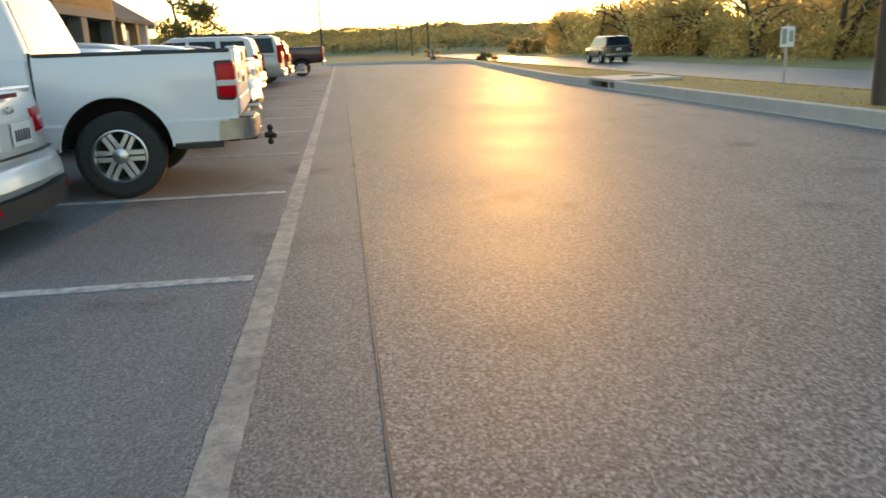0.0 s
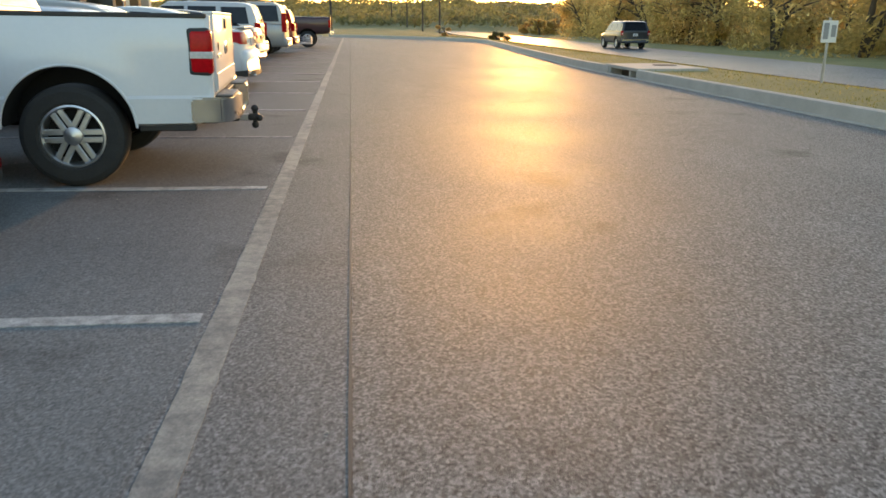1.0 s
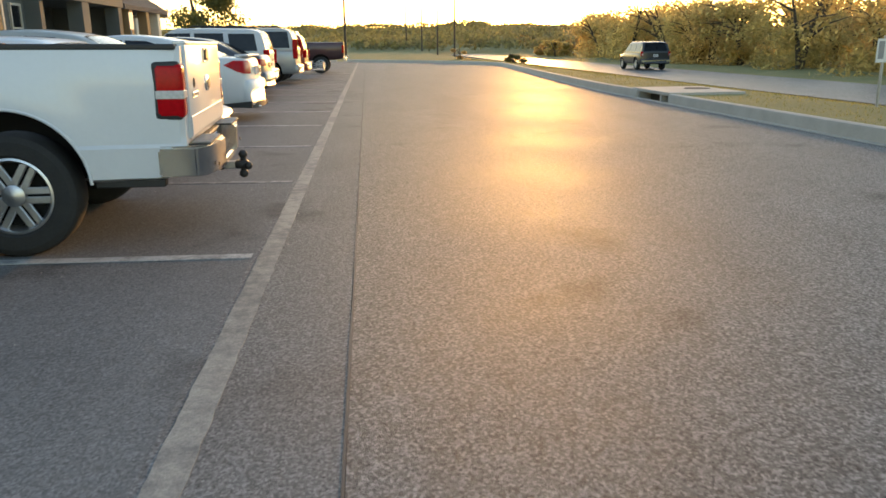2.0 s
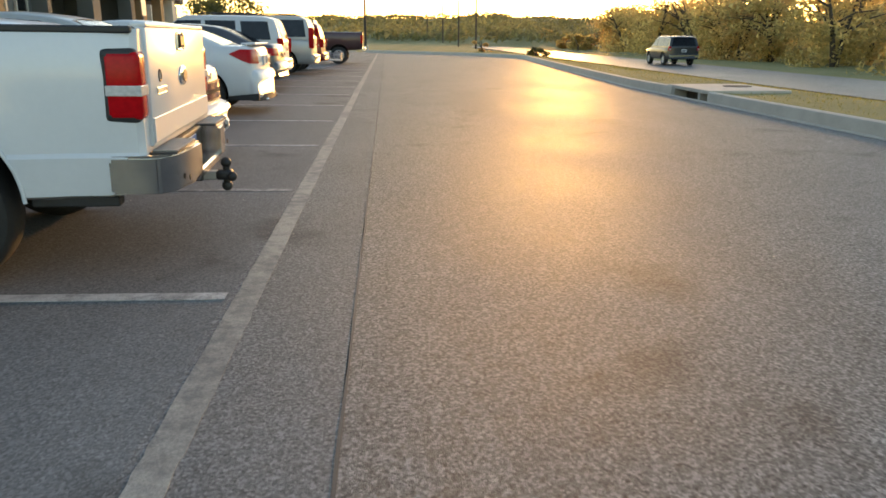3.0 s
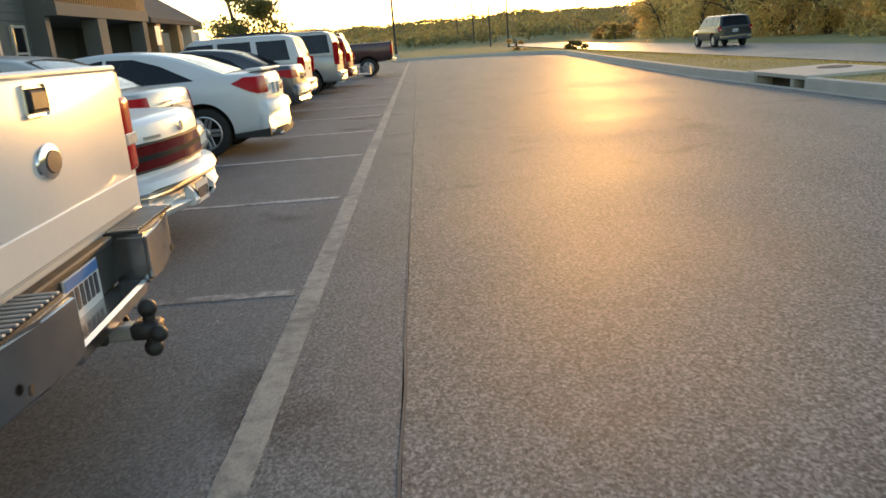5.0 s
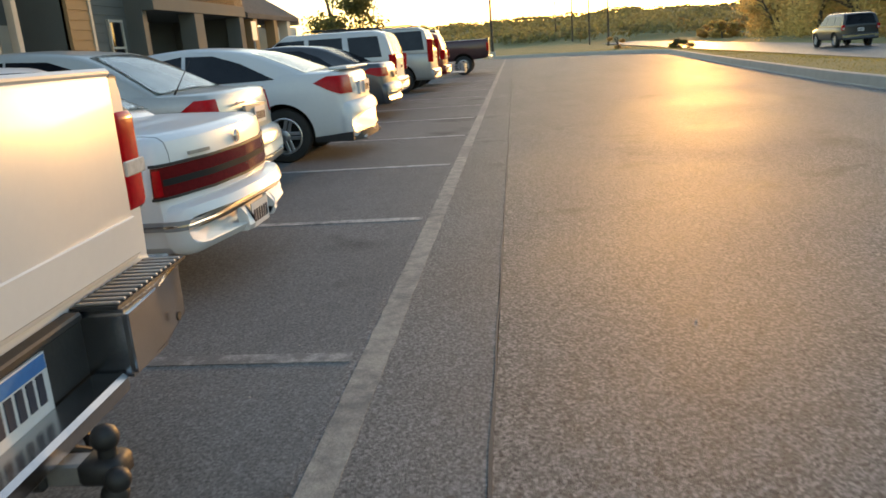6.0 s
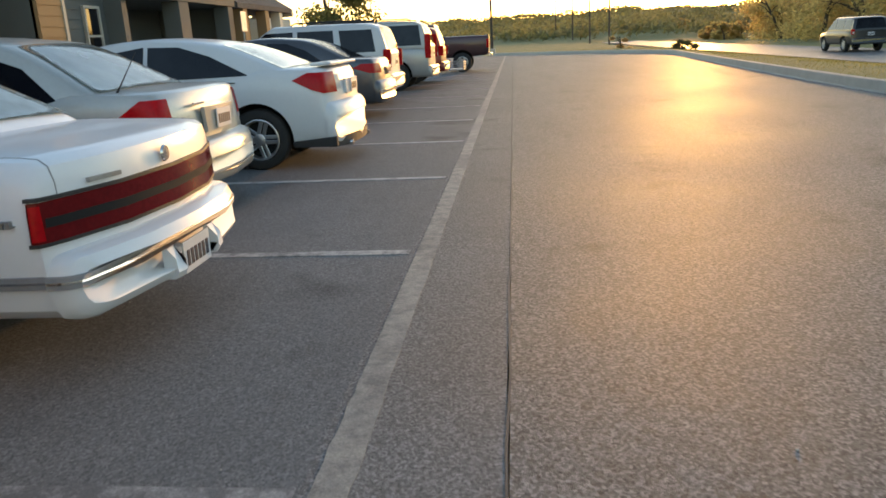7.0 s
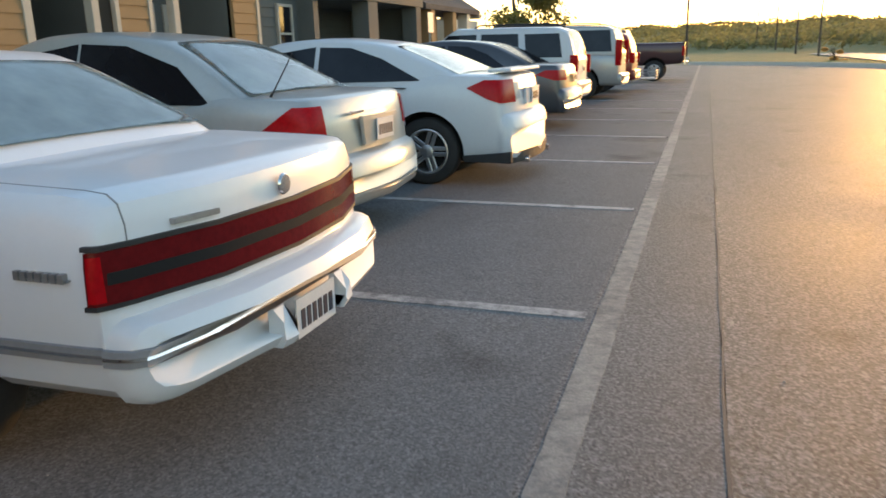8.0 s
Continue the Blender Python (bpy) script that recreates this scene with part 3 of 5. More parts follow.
tagged(kerb("kerb_end", [(-6.3 + 0.7 * k, 69.9, 0, 1) for k in range(7)], 0.13), "pale concrete kerb at the end of the lot", "kerb", kind="structure")



def gutter():
    """The narrow concrete lip that shows along the kerb's foot."""
    bm = bmesh.new()
    prev = None
    for x, y, ox, oy in edge_line(-16, 69.5, 0.5):
        w = 0.1 + 0.025 * noise.noise(Vector((y * 0.8, 2.0, 0)))
        prof = [(-w, -0.02), (-w + 0.006, 0.012), (0.02, 0.016)]
        cur = [bm.verts.new((x + ox * d, y + oy * d, z)) for d, z in prof]
        if prev:
            for j in range(2):
                bm.faces.new((prev[j], prev[j + 1], cur[j + 1], cur[j]))
        prev = cur
    return link_mesh("gutter", bm, M_CONC, smooth=40)


tagged(gutter(), "thin pale concrete lip at the foot of the kerb", "gutter", kind="structure")

verge_ys = [-30 + 1.5 * k for k in range(68)]


def verge_sheet():
    bm = bmesh.new()
    rows = []
    for y in verge_ys:
        a = lot_edge(min(y, 69)) + 0.14
        b = max(a + 0.2, road_edge(y) + 0.05)
        row = []
        for k in range(11):
            x = a + (b - a) * k / 10
            fall = max(0.0, (x - 8.9) / max(0.3, b - 8.9))
            row.append(bm.verts.new((x, y, 0.175 + 0.03 * noise.noise(Vector((x, y * 0.6, 0))) + (ROAD_Z - 0.22) * fall + 0.012 * (k == 0))))
        rows.append(row)
    for r, s in zip(rows, rows[1:]):
        for k in range(10):
            bm.faces.new((r[k], r[k + 1], s[k + 1], s[k]))
    return link_mesh("verge", bm, M_GRASS, smooth=60)


tagged(verge_sheet(), "strip of dry mown grass between kerb and road", "grass verge", kind="structure")
road_ys = [-60 + 3 * k for k in range(72)]
tagged(strip("road", lambda y: road_edge(y), lambda y: road_edge(y) + 5.8, road_ys, M_ROAD, ROAD_Z, ROAD_Z, 0.3), "pale grey two-lane road with no markings", "road", kind="structure")


def road_shoulder():
    bm = bmesh.new()
    rows = []
    for y in road_ys:
        a = road_edge(y) + 5.75
        rows.append([bm.verts.new((a + d, y, z)) for d, z in ((0, ROAD_Z - 0.02), (1.5, ROAD_Z + 0.06), (6, ROAD_Z), (14, ROAD_Z - 0.1), (30, ROAD_Z - 0.25))])
    for r, s in zip(rows, rows[1:]):
        for k in range(4):
            bm.faces.new((r[k], r[k + 1], s[k + 1], s[k]))
    return link_mesh("verge_far", bm, M_GRASS, smooth=60)


tagged(road_shoulder(), "dry grass bank beyond the road", "grass bank", kind="structure")

# walk in front of the building
tagged(kerb("kerb_stalls", [(-6.2, -16 + 2 * k, -1, 0) for k in range(44) if -16 + 2 * k <= 70], 0.2), "pale concrete kerb at the head of the stalls", "kerb", kind="structure")
bm = box(-9.4, -6.34, -16, 60, 0.0, 0.192)
tagged(link_mesh("walkway", bm, M_CONC), "plain concrete walkway before the building", "walkway", kind="structure")


def storm_inlet():
    inlet = tagged(new("storm_inlet"), "concrete storm inlet with flat slab and dark throat in the kerb", "storm drain")
    x = lot_edge(20)
    slab = box(x + 0.04, x + 1.75, INLET0 + 0.02, INLET1 + 0.35, 0.15, 0.225, 0.014, seg=2)
    part("slab", slab, M_CONC, inlet, "pale square concrete slab")
    lid = bmesh.new()
    add_lathe(lid, [(0.3, 0.222), (0.3, 0.236), (0.27, 0.24), (0.26, 0.232), (0.001, 0.232)], 28, "z")
    shift(lid, x + 1.25, 20.95, 0)
    part("manhole_lid", lid, M_CONC_DARK, inlet, "round dark iron manhole lid")
    part("throat", box(x + 0.35, x + 0.4, INLET0, INLET1, -0.2, 0.15), M_CONC_DARK, inlet, "dark recessed throat")
    for y0, y1 in ((INLET0 - 0.02, INLET0 + 0.06), (INLET0 + 0.5, INLET0 + 0.6), (INLET1 - 0.06, INLET1 + 0.04)):
        part("pier", box(x + 0.05, x + 0.42, y0, y1, -0.05, 0.149, 0.01), M_CONC, inlet)
    return inlet


storm_inlet()


# ---- trees and shrubs ----
def leaves(bm, centre, spread, count, size, rng):
    for _ in range(count):
        while True:
            p = Vector((rng.uniform(-1, 1), rng.uniform(-1, 1), rng.uniform(-1, 1)))
            if p.length < 1:
                break
        p = p * (0.55 + 0.45 * rng.random()) if p.length > 0.1 else p
        c = Vector(centre) + Vector((p.x * spread[0], p.y * spread[1], p.z * spread[2]))
        a = Vector((rng.gauss(0, 1), rng.gauss(0, 1), rng.gauss(0, 1))).normalized()
        b = a.orthogonal().normalized()
        s = size * rng.uniform(0.6, 1.4)
        bm.faces.new([bm.verts.new(c + s * q) for q in (a * 0.9, b * 0.45, -a * 0.9, -b * 0.45)])


def tree(name, x, y, h, wide, rng, mat, label, count=900, size=0.16, trunk=True, lift=0.35, category="tree"):
    top = tagged(new(name), label, category)
    top.location = (x, y, height(x, y) - 0.03)
    wood = bmesh.new()
    stems = rng.choice((1, 2, 3)) if h > 2.5 else 3
    crown = bmesh.new()
    for s in range(stems):
        a = rng.uniform(0, 6.28)
        lean = rng.uniform(0.05, 0.22) * wide
        knee = Vector((math.cos(a) * lean, math.sin(a) * lean, h * 0.4))
        tip = Vector((math.cos(a) * lean * 2.6, math.sin(a) * lean * 2.6, h * 0.85))
        add_tube(wood, [(math.cos(a) * 0.06, math.sin(a) * 0.06, 0), knee, tip], [0.035 * h, 0.024 * h, 0.007 * h], 7)
        for k in range(4):
            b = a + rng.uniform(-1.8, 1.8)
            st = knee.lerp(tip, rng.uniform(-0.3, 0.7))
            e = st + Vector((math.cos(b) * wide * rng.uniform(0.3, 0.8), math.sin(b) * wide * rng.uniform(0.3, 0.8), h * rng.uniform(0.1, 0.3)))
            add_tube(wood, [st, st.lerp(e, 0.5) + Vector((0, 0, 0.05 * h)), e], [0.014 * h, 0.009 * h, 0.003 * h], 5)
    blobs = max(5, int(9 * wide / 1.6))
    for k in range(blobs):
        a, d = rng.uniform(0, 6.28), rng.uniform(0.05, 0.85) * wide
        zc = h * rng.uniform(lift + 0.1, 0.88) - 0.12 * h * (d / wide)
        sp = wide * rng.uniform(0.25, 0.5)
        leaves(crown, (math.cos(a) * d, math.sin(a) * d, zc), (sp, sp, sp * 0.62), count // blobs, size, rng)
    part("trunk", wood, M_BARK, top, smooth=60)
    part("crown", crown, mat, top)
    return top


rng = random.Random(7)
# scrub belt beyond the road, lower where the evening sun looks through
for k in range(46):
    y = 14 + k * 2.35 + rng.uniform(-1, 1)
    x = road_edge(min(y, 78)) + rng.uniform(9.5, 18)
    h = rng.uniform(4.2, 6.2)
    az = math.degrees(math.atan2(x - 0.3, y - 4.5))
    if 10.5 < az < 16.5:
        h = rng.uniform(1.6, 2.3)
    tree("scrub_tree", x, y, h, h * 0.75, rng, rng.choice((M_LEAF, M_LEAF, M_LEAF_DRY)), "olive scrub tree with thin twisted stems", 2300, 0.17, lift=-0.04)
for k in range(40):
    y = 25 + k * 4.2 + rng.uniform(-2, 2)
    x = road_edge(min(y, 70)) + rng.uniform(22, 46)
    h = rng.uniform(5.5, 7.5)
    az = math.degrees(math.atan2(x - 0.3, y - 4.5))
    if 9.5 < az < 16.5:
        h = rng.uniform(2.0, 2.8)
    tree("scrub_tree", x, y, h, h * 0.7, rng, rng.choice((M_LEAF, M_LEAF_DRY, M_LEAF)), "taller olive tree in the belt beyond the road", 1700, 0.26, lift=-0.03)
# shrubs near the end of the lot
tree("shrub", 7.6, 63.5, 1.15, 0.85, rng, M_LEAF_DRY, "low brown shrub at the end of the lot", 3500, 0.06, lift=-0.05, category="shrub")
tree("shrub", 11.9, 64.5, 1.1, 0.9, rng, M_LEAF_DARK, "dark low shrub beside the road", 3500, 0.05, lift=-0.05, category="shrub")


def far_woods():
    bm = bmesh.new()
    r = random.Random(3)
    for k in range(1500):
        az = radians(r.uniform(-32, 42))
        d = r.choice((r.uniform(150, 230), r.uniform(260, 480)))
        x, y = d * math.sin(az), d * math.cos(az)
        deg = math.degrees(az)
        tall = r.uniform(1.4, 2.9) + (1.4 if deg > 4 else 0) * (0 if 10.5 < deg < 15.5 else 1)
        z = height(x, y)
        leaves(bm, (x, y, z + tall * 0.5), (d * 0.016 + 1.2, 2.5, tall * 0.55), 34, 0.35 + d * 0.0014, r)
    return link_mesh("far_woods", bm, M_LEAF_FAR)


tagged(far_woods(), "distant belt of scrub woods on low hills", "woods", kind="stuff")


def grass_blades():
    """Tufts on the verge and at the kerbs."""
    bm = bmesh.new()
    r = random.Random(5)
    for k in range(26000):
        y = r.uniform(6, 46) if r.random() < 0.75 else r.uniform(46, 66)
        a, b = lot_edge(y) + 0.2, road_edge(y) - 0.02
        x = r.uniform(a, max(a + 0.1, b))
        if INLET0 - 0.2 < y < INLET1 + 0.45 and x < 8.6:
            continue
        hh = r.uniform(0.012, 0.045) * (1.8 if r.random() < 0.06 else 1)
        t = r.uniform(0, 6.28)
        dx, dy = math.cos(t) * 0.012, math.sin(t) * 0.012
        z = 0.155 + (ROAD_Z - 0.22) * max(0.0, (x - 8.9) / max(0.3, b - 8.9))
        bm.faces.new([bm.verts.new(p) for p in ((x - dx, y - dy, z), (x + dx, y + dy, z), (x + dy * 3, y - dx * 3, z + hh + 0.02))])
    return link_mesh("grass", bm, M_BLADE)


tagged(grass_blades(), "short dry grass blades on the verge", "grass", kind="stuff")


# ---- poles and sign ----
def light_pole(x, y, h):
    p = tagged(new("light_pole"), "slim dark steel light pole at the end of the lot", "light pole")
    p.location = (x, y, 0)
    part("base", box(-0.25, 0.25, -0.25, 0.25, -0.1, 0.5, 0.02), M_CONC, p, "concrete pole base")
    part("shaft", tube([(0, 0, 0.49), (0, 0, h)], [0.11, 0.07], 12), M_DARKSTEEL, p, smooth=40)
    part("arm", tube([(0, 0, h - 0.2), (0.5, 0, h - 0.05), (1.0, 0, h)], 0.035, 8), M_DARKSTEEL, p, smooth=40)
    part("lamp_head", box(0.8, 1.5, -0.15, 0.15, h - 0.02, h + 0.12, 0.03), M_DARKSTEEL, p)
    return p


light_pole(-1.4, 72.5, 9.0)


def utility_pole(x, y, h, r, label):
    p = tagged(new("utility_pole"), label, "utility pole", "utility poles")
    p.location = (x, y, height(x, y) - 0.08)
    part("shaft", tube([(0, 0, 0), (0, 0, h)], [r, r * 0.7], 14), M_POLEWOOD, p, smooth=40)
    part("crossarm", box(-1.2, 1.2, -0.05, 0.05, h - 0.7, h - 0.58, 0.01), M_POLEWOOD, p)
    return p


near_pole = utility_pole(7.58, 11.0, 9.5, 0.18, "thick brown wooden utility pole on the verge")
near_pole.location.z = 0.05
for az, d in ((2.9, 175), (4.0, 150), (5.1, 130), (6.3, 112)):
    utility_pole(0.3 + d * math.sin(radians(az)), 1 + d * math.cos(radians(az)), 13, 0.13, "far wooden utility pole against the bright sky")


def road_sign(x, y):
    s = tagged(new("road_sign"), "small white rectangular sign with grey bars on a steel post", "road sign")
    s.location = (x, y, 0.14)
    part("post", box(-0.02, 0.02, -0.02, 0.02, 0, 1.2, 0.004), M_GALV, s, "thin steel post")
    face = part("panel", box(-0.15, 0.15, -0.032, -0.022, 0.76, 1.15, 0.003), M_SIGNFACE, s, "white sign panel")
    bars = bmesh.new()
    add_box(bars, -0.12, -0.02, -0.036, -0.0325, 0.82, 1.11)
    add_box(bars, 0.03, 0.12, -0.036, -0.0325, 0.86, 1.07)
    part("bars", bars, M_SIGNGREY, face, "grey unreadable bars")
    return s


road_sign(9.0, 15.9)


# ---- building beside the stalls ----
WALL_X = -8.5


def siding_boards(wall, y0, y1, z0, z1, x, mat, step=0.2):
    """Lapped boards, each a little proud at its lower edge; all of a bay share one mesh."""
    first = None
    for k in range(int((z1 - z0) / step)):
        if first is None:
            first = part("board", prism([(0.022, 0), (0.004, step), (-0.009, step), (-0.009, 0)], y0, y1), mat, wall)
            ob = first
        else:
            ob = new("board", first.data)
            ob.parent = wall
        ob.location = (x, 0, z0 + k * step)


def sash_window(house, y0, y1, z0, z1, x, mat=M_TINT):
    win = part("window", box(x - 0.03, x + 0.012, y0, y1, z0, z1), mat, house, "dark sash window with white frame")
    fr = bmesh.new()
    for a in ((y0 - 0.06, y0, z0 - 0.06, z1 + 0.06), (y1, y1 + 0.06, z0 - 0.06, z1 + 0.06), (y0, y1, z0 - 0.06, z0), (y0, y1, z1, z1 + 0.06), (y0, y1, (z0 + z1) / 2 - 0.025, (z0 + z1) / 2 + 0.025)):
        add_box(fr, x - 0.02, x + 0.05, *a)
    part("frame", fr, M_TRIM, win, "white window frame")
    return win


def building():
    h = tagged(new("apartment_building"), "two-storey apartment building with grey and tan lapped siding", "building")
    x = WALL_X
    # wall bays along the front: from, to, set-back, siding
    # the 18.2 to 19.95 bay is coloured near-black, its deep shade painted on
    bays = [(6.0, 14.0, 0.0, M_SIDING), (14.0, 18.2, 0.0, M_SIDING_WARM), (18.2, 19.95, -2.2, M_SHADE_BLACK), (19.95, 20.7, 0.0, M_SIDING_WARM), (20.7, 23.1, -1.2, M_SIDING),
            (23.1, 23.95, 0.0, M_SIDING_WARM), (23.95, 26.6, -0.5, M_SIDING), (26.6, 33.0, -2.2, M_SIDING)]
    for y0, y1, back, mat in bays:
        wall = part("wall", box(x + back - 0.12, x + back - 0.01, y0, y1, 0.18, 5.9), mat, h, "lapped siding wall bay")
        siding_boards(wall, y0, y1, 0.18, 5.88, x + back, mat)
    for y0, y1, back in ((18.2, 19.95, -2.2), (20.7, 23.1, -1.2), (23.95, 26.6, -0.5), (26.6, 33.0, -2.2)):
        bm = bmesh.new()
        add_box(bm, x + back, x - 0.06, y0 - 0.12, y0, 0.18, 5.9)
        part("return_wall", bm, M_SIDING, h)
        part("return_wall", box(x + back, x - 0.06, y1, y1 + 0.12, 0.18, 5.9), M_SIDING, h)
    part("core", box(-19, x - 2.3, 6.0, 33.0, 0.0, 5.88), M_SHADE_BLACK, h, "near-black block painted as unlit inner rooms")
    # corner trims and porch posts
    for y, w, xx in ((18.25, 0.14, 0.03), (20.72, 0.1, 0.03), (23.97, 0.1, 0.03), (19.95, 0.09, 0.03)):
        part("corner_trim", box(x - 0.06, x + 0.03, y - w / 2, y + w / 2, 0.18, 5.9, 0.006), M_TRIM, h, "pale corner board")
    for y in (19.47, 21.35):
        part("porch_post", box(x - 0.1, x + 0.05, y - 0.075, y + 0.075, 0.18, 2.75, 0.01), M_TRIM, h, "pale square porch post")
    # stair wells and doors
    # flat near-black panel, the passage's shade put into its colour
    part("doorway", box(x - 2.19, x - 2.14, 18.35, 19.3, 0.3, 2.4), M_SHADE_BLACK, h, "near-black panel painted as the shade of an open stair passage")
    part("door", box(x - 1.2, x - 1.15, 22.55, 22.95, 0.3, 2.35, 0.01), M_TRIM, h, "pale entry door")
    part("door", box(x - 2.2, x - 2.15, 27.6, 28.4, 0.3, 2.3, 0.01), M_SIDING_WARM, h, "plain door in the shade of the balcony")
    sash_window(h, 25.55, 26.1, 1.25, 2.42, x - 0.47)
    sash_window(h, 25.55, 26.1, 3.7, 5.0, x - 0.47)
    sash_window(h, 21.6, 22.2, 1.2, 2.3, x - 1.17)
    # balcony with heavy posts
    bal = part("balcony", box(x - 2.2, x + 0.25, 26.5, 33.1, 2.68, 3.0, 0.01), M_SIDING, h, "grey balcony slab and fascia")
    rail = bmesh.new()
    for k in range(40):
        yy = 26.6 + k * 0.164
        add_box(rail, x + 0.17, x + 0.2, yy, yy + 0.03, 3.0, 3.95)
    add_box(rail, x + 0.15, x + 0.22, 26.5, 33.1, 3.95, 4.02)
    part("railing", rail, M_DARKSTEEL, bal, "dark balcony railing")
    for y, w in ((29.3, 0.62), (32.75, 0.4)):
        part("balcony_post", box(x - 0.25, x + 0.22, y - w / 2, y + w / 2, 0.18, 2.68, 0.01), M_SIDING, h, "thick grey boxed balcony post")
        part("balcony_post", box(x - 0.2, x + 0.18, y - w / 2, y + w / 2, 4.02, 5.9, 0.01), M_SIDING, h)
    # main roof
    part("roof", prism([(-20, 5.9), (x + 0.6, 5.9), (x + 0.6, 6.05), (-13.7, 8.6)], 5.4, 33.7), M_SHINGLE, h, "dark shingle roof")
    return h


building()


def porch():
    h = tagged(new("entry_porch"), "low gabled entry house with dark shingle roof and tan posts", "building")
    x = WALL_X
    part("wall", box(-13, x - 1.4, 34.0, 39.2, 0.0, 2.7), M_SIDING_WARM, h, "tan porch wall")
    roof = prism([(-13.2, 2.68), (x + 0.2, 2.68), (x + 0.2, 2.84), (-10.9, 4.5), (-13.2, 4.5)], 33.5, 39.7)
    part("roof", roof, M_SHINGLE, h, "dark shingle porch roof")
    part("gable_trim", box(x - 1.4, x + 0.22, 39.55, 39.72, 2.55, 2.85, 0.01), M_TRIM, h)
    for y, m in ((34.3, M_SIDING_WARM), (36.6, M_SIDING_WARM), (38.3, M_CREAM)):
        part("post", box(x - 0.2, x + 0.15, y - 0.2, y + 0.2, 0.18, 2.7, 0.01), m, h, "square porch post")
    # porch opening: its shade is painted as a near-black panel
    part("doorway", box(x - 1.41, x - 1.37, 34.8, 36.2, 0.18, 2.4), M_SHADE_BLACK, h)
    return h


porch()
tagged(link_mesh("annex_wall", box(-15, -10.2, 41.5, 46.0, 0.0, 2.7), M_CREAM), "low cream stucco wall beyond the porch", "wall", kind="structure")
rng = random.Random(21)
tree("shade_tree", -8.6, 48.5, 5.8, 2.8, rng, M_LEAF_DARK, "dark leafy shade tree beyond the building", 3800, 0.12, lift=0.25)


def banner(x, y):
    s = tagged(new("notice_board"), "small sunlit white notice board on a post by the walk", "notice board")
    s.location = (x, y, 0.19)
    part("post", tube([(0, 0, 0), (0, 0, 2.3)], 0.03, 8), M_GALV, s)
    part("panel", box(0.03, 0.05, -0.24, 0.24, 1.75, 2.35, 0.004), M_SIGNFACE, s, "white panel")
    return s


banner(-8.1, 33.2)


# ---- the white pickup ----
def pickup():
    t = tagged(new("pickup_truck"), "white full-size pickup truck with chrome step bumper and tow ball", "pickup truck", "parked cars")
    hw, L, uf = 0.985, 5.5, 0.17
    bed_end, rail = 1.84, 1.278
    R, ra, fa = 0.385, 1.22, 4.75
    st = [(uf, hw * 0.955, 0.52, rail), (uf + 0.03, hw * 0.985, 0.49, rail), (uf + 0.1, hw * 0.995, 0.475, rail)]
    st += [(0.36 + 0.092 * k, hw, 0.46, rail) for k in range(16)] + [(bed_end - 0.01, hw, 0.46, rail + 0.01)]
    bed = bmesh.new()
    rings = []
    for u, w, zb, zt in st:
        half = [(0, zb), (0.93 * w, zb), (0.98 * w, zb + 0.02), (0.992 * w, 0.6), (w, 0.668), (0.984 * w, 0.69), (0.988 * w, 0.76), (0.993 * w, 0.84), (0.996 * w, 0.91), (0.998 * w, 0.98), (w, zt - 0.22), (0.985 * w, zt - 0.05), (0.965 * w, zt), (0.6 * w, zt), (0, zt)]
        flared = []
        for y, z in half:
            near = min(1, max(0, (0.72 - math.hypot(u - ra, z - R - 0.05)) / 0.2))
            flared.append((y + 0.028 * near * near * (3 - 2 * near) * (y > 0.9 * w), z))
        rings.append([bed.verts.new((-u, y, z)) for y, z in flared] + [bed.verts.new((-u, -y, z)) for y, z in flared[-2:0:-1]])
    for r, s in zip(rings, rings[1:]):
        for k in range(len(r)):
            bed.faces.new((r[k], r[(k + 1) % len(r)], s[(k + 1) % len(r)], s[k]))
    bed.faces.new(rings[0]), bed.faces.new(rings[-1][::-1])
    bed_ob = part("bed", bed, M_WHITE, t, "white cargo bed with square wheel arches", smooth=30)
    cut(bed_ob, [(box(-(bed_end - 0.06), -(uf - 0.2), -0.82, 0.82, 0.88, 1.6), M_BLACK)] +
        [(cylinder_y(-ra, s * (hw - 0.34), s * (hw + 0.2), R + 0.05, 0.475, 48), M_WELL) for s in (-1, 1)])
    bed_ob.data.set_sharp_from_angle(angle=radians(30))
    # flared lips round the arches
    for s in (-1, 1):
        lip = bmesh.new()
        pts = [(-ra + 0.48 * math.cos(a), s * (hw + 0.018), R + 0.05 + 0.48 * math.sin(a)) for a in [radians(2 + 176 * k / 28) for k in range(29)]]
        add_tube(lip, pts, 0.011, 8)
        part("arch_lip", lip, M_WHITE, t, smooth=50)
        part("bed_rail", box(-(bed_end - 0.02), -(uf + 0.02), min(s * 0.86, s * 0.968), max(s * 0.86, s * 0.968), rail - 0.022, rail + 0.012, 0.008), M_BLACK, t, "black plastic rail cap")
    # tailgate with pressed panel
    gate = box(-(uf + 0.05), -(uf - 0.02), -0.83, 0.83, 0.7, rail + 0.012, 0.016, seg=2)
    tail = part("tailgate", gate, M_WHITE, t, "white tailgate lit by low sun", smooth=30)
    part("lower_panel", box(-(uf - 0.018), -(uf - 0.028), -0.82, 0.82, 0.72, 0.845, 0.004), M_WHITE, tail)
    part("top_cap", box(-(uf + 0.06), -(uf - 0.024), -0.83, 0.83, rail + 0.006, rail + 0.032, 0.009), M_WHITE, tail)
    part("handle_bezel", box(-(uf - 0.019), -(uf - 0.03), -0.105, 0.07, 1.165, 1.268, 0.012), M_CHROME, tail, "chrome handle surround")
    part("handle", box(-(uf - 0.028), -(uf - 0.042), -0.085, 0.05, 1.18, 1.255, 0.012), M_BLACK, tail, "black tailgate handle")
    em = bmesh.new()
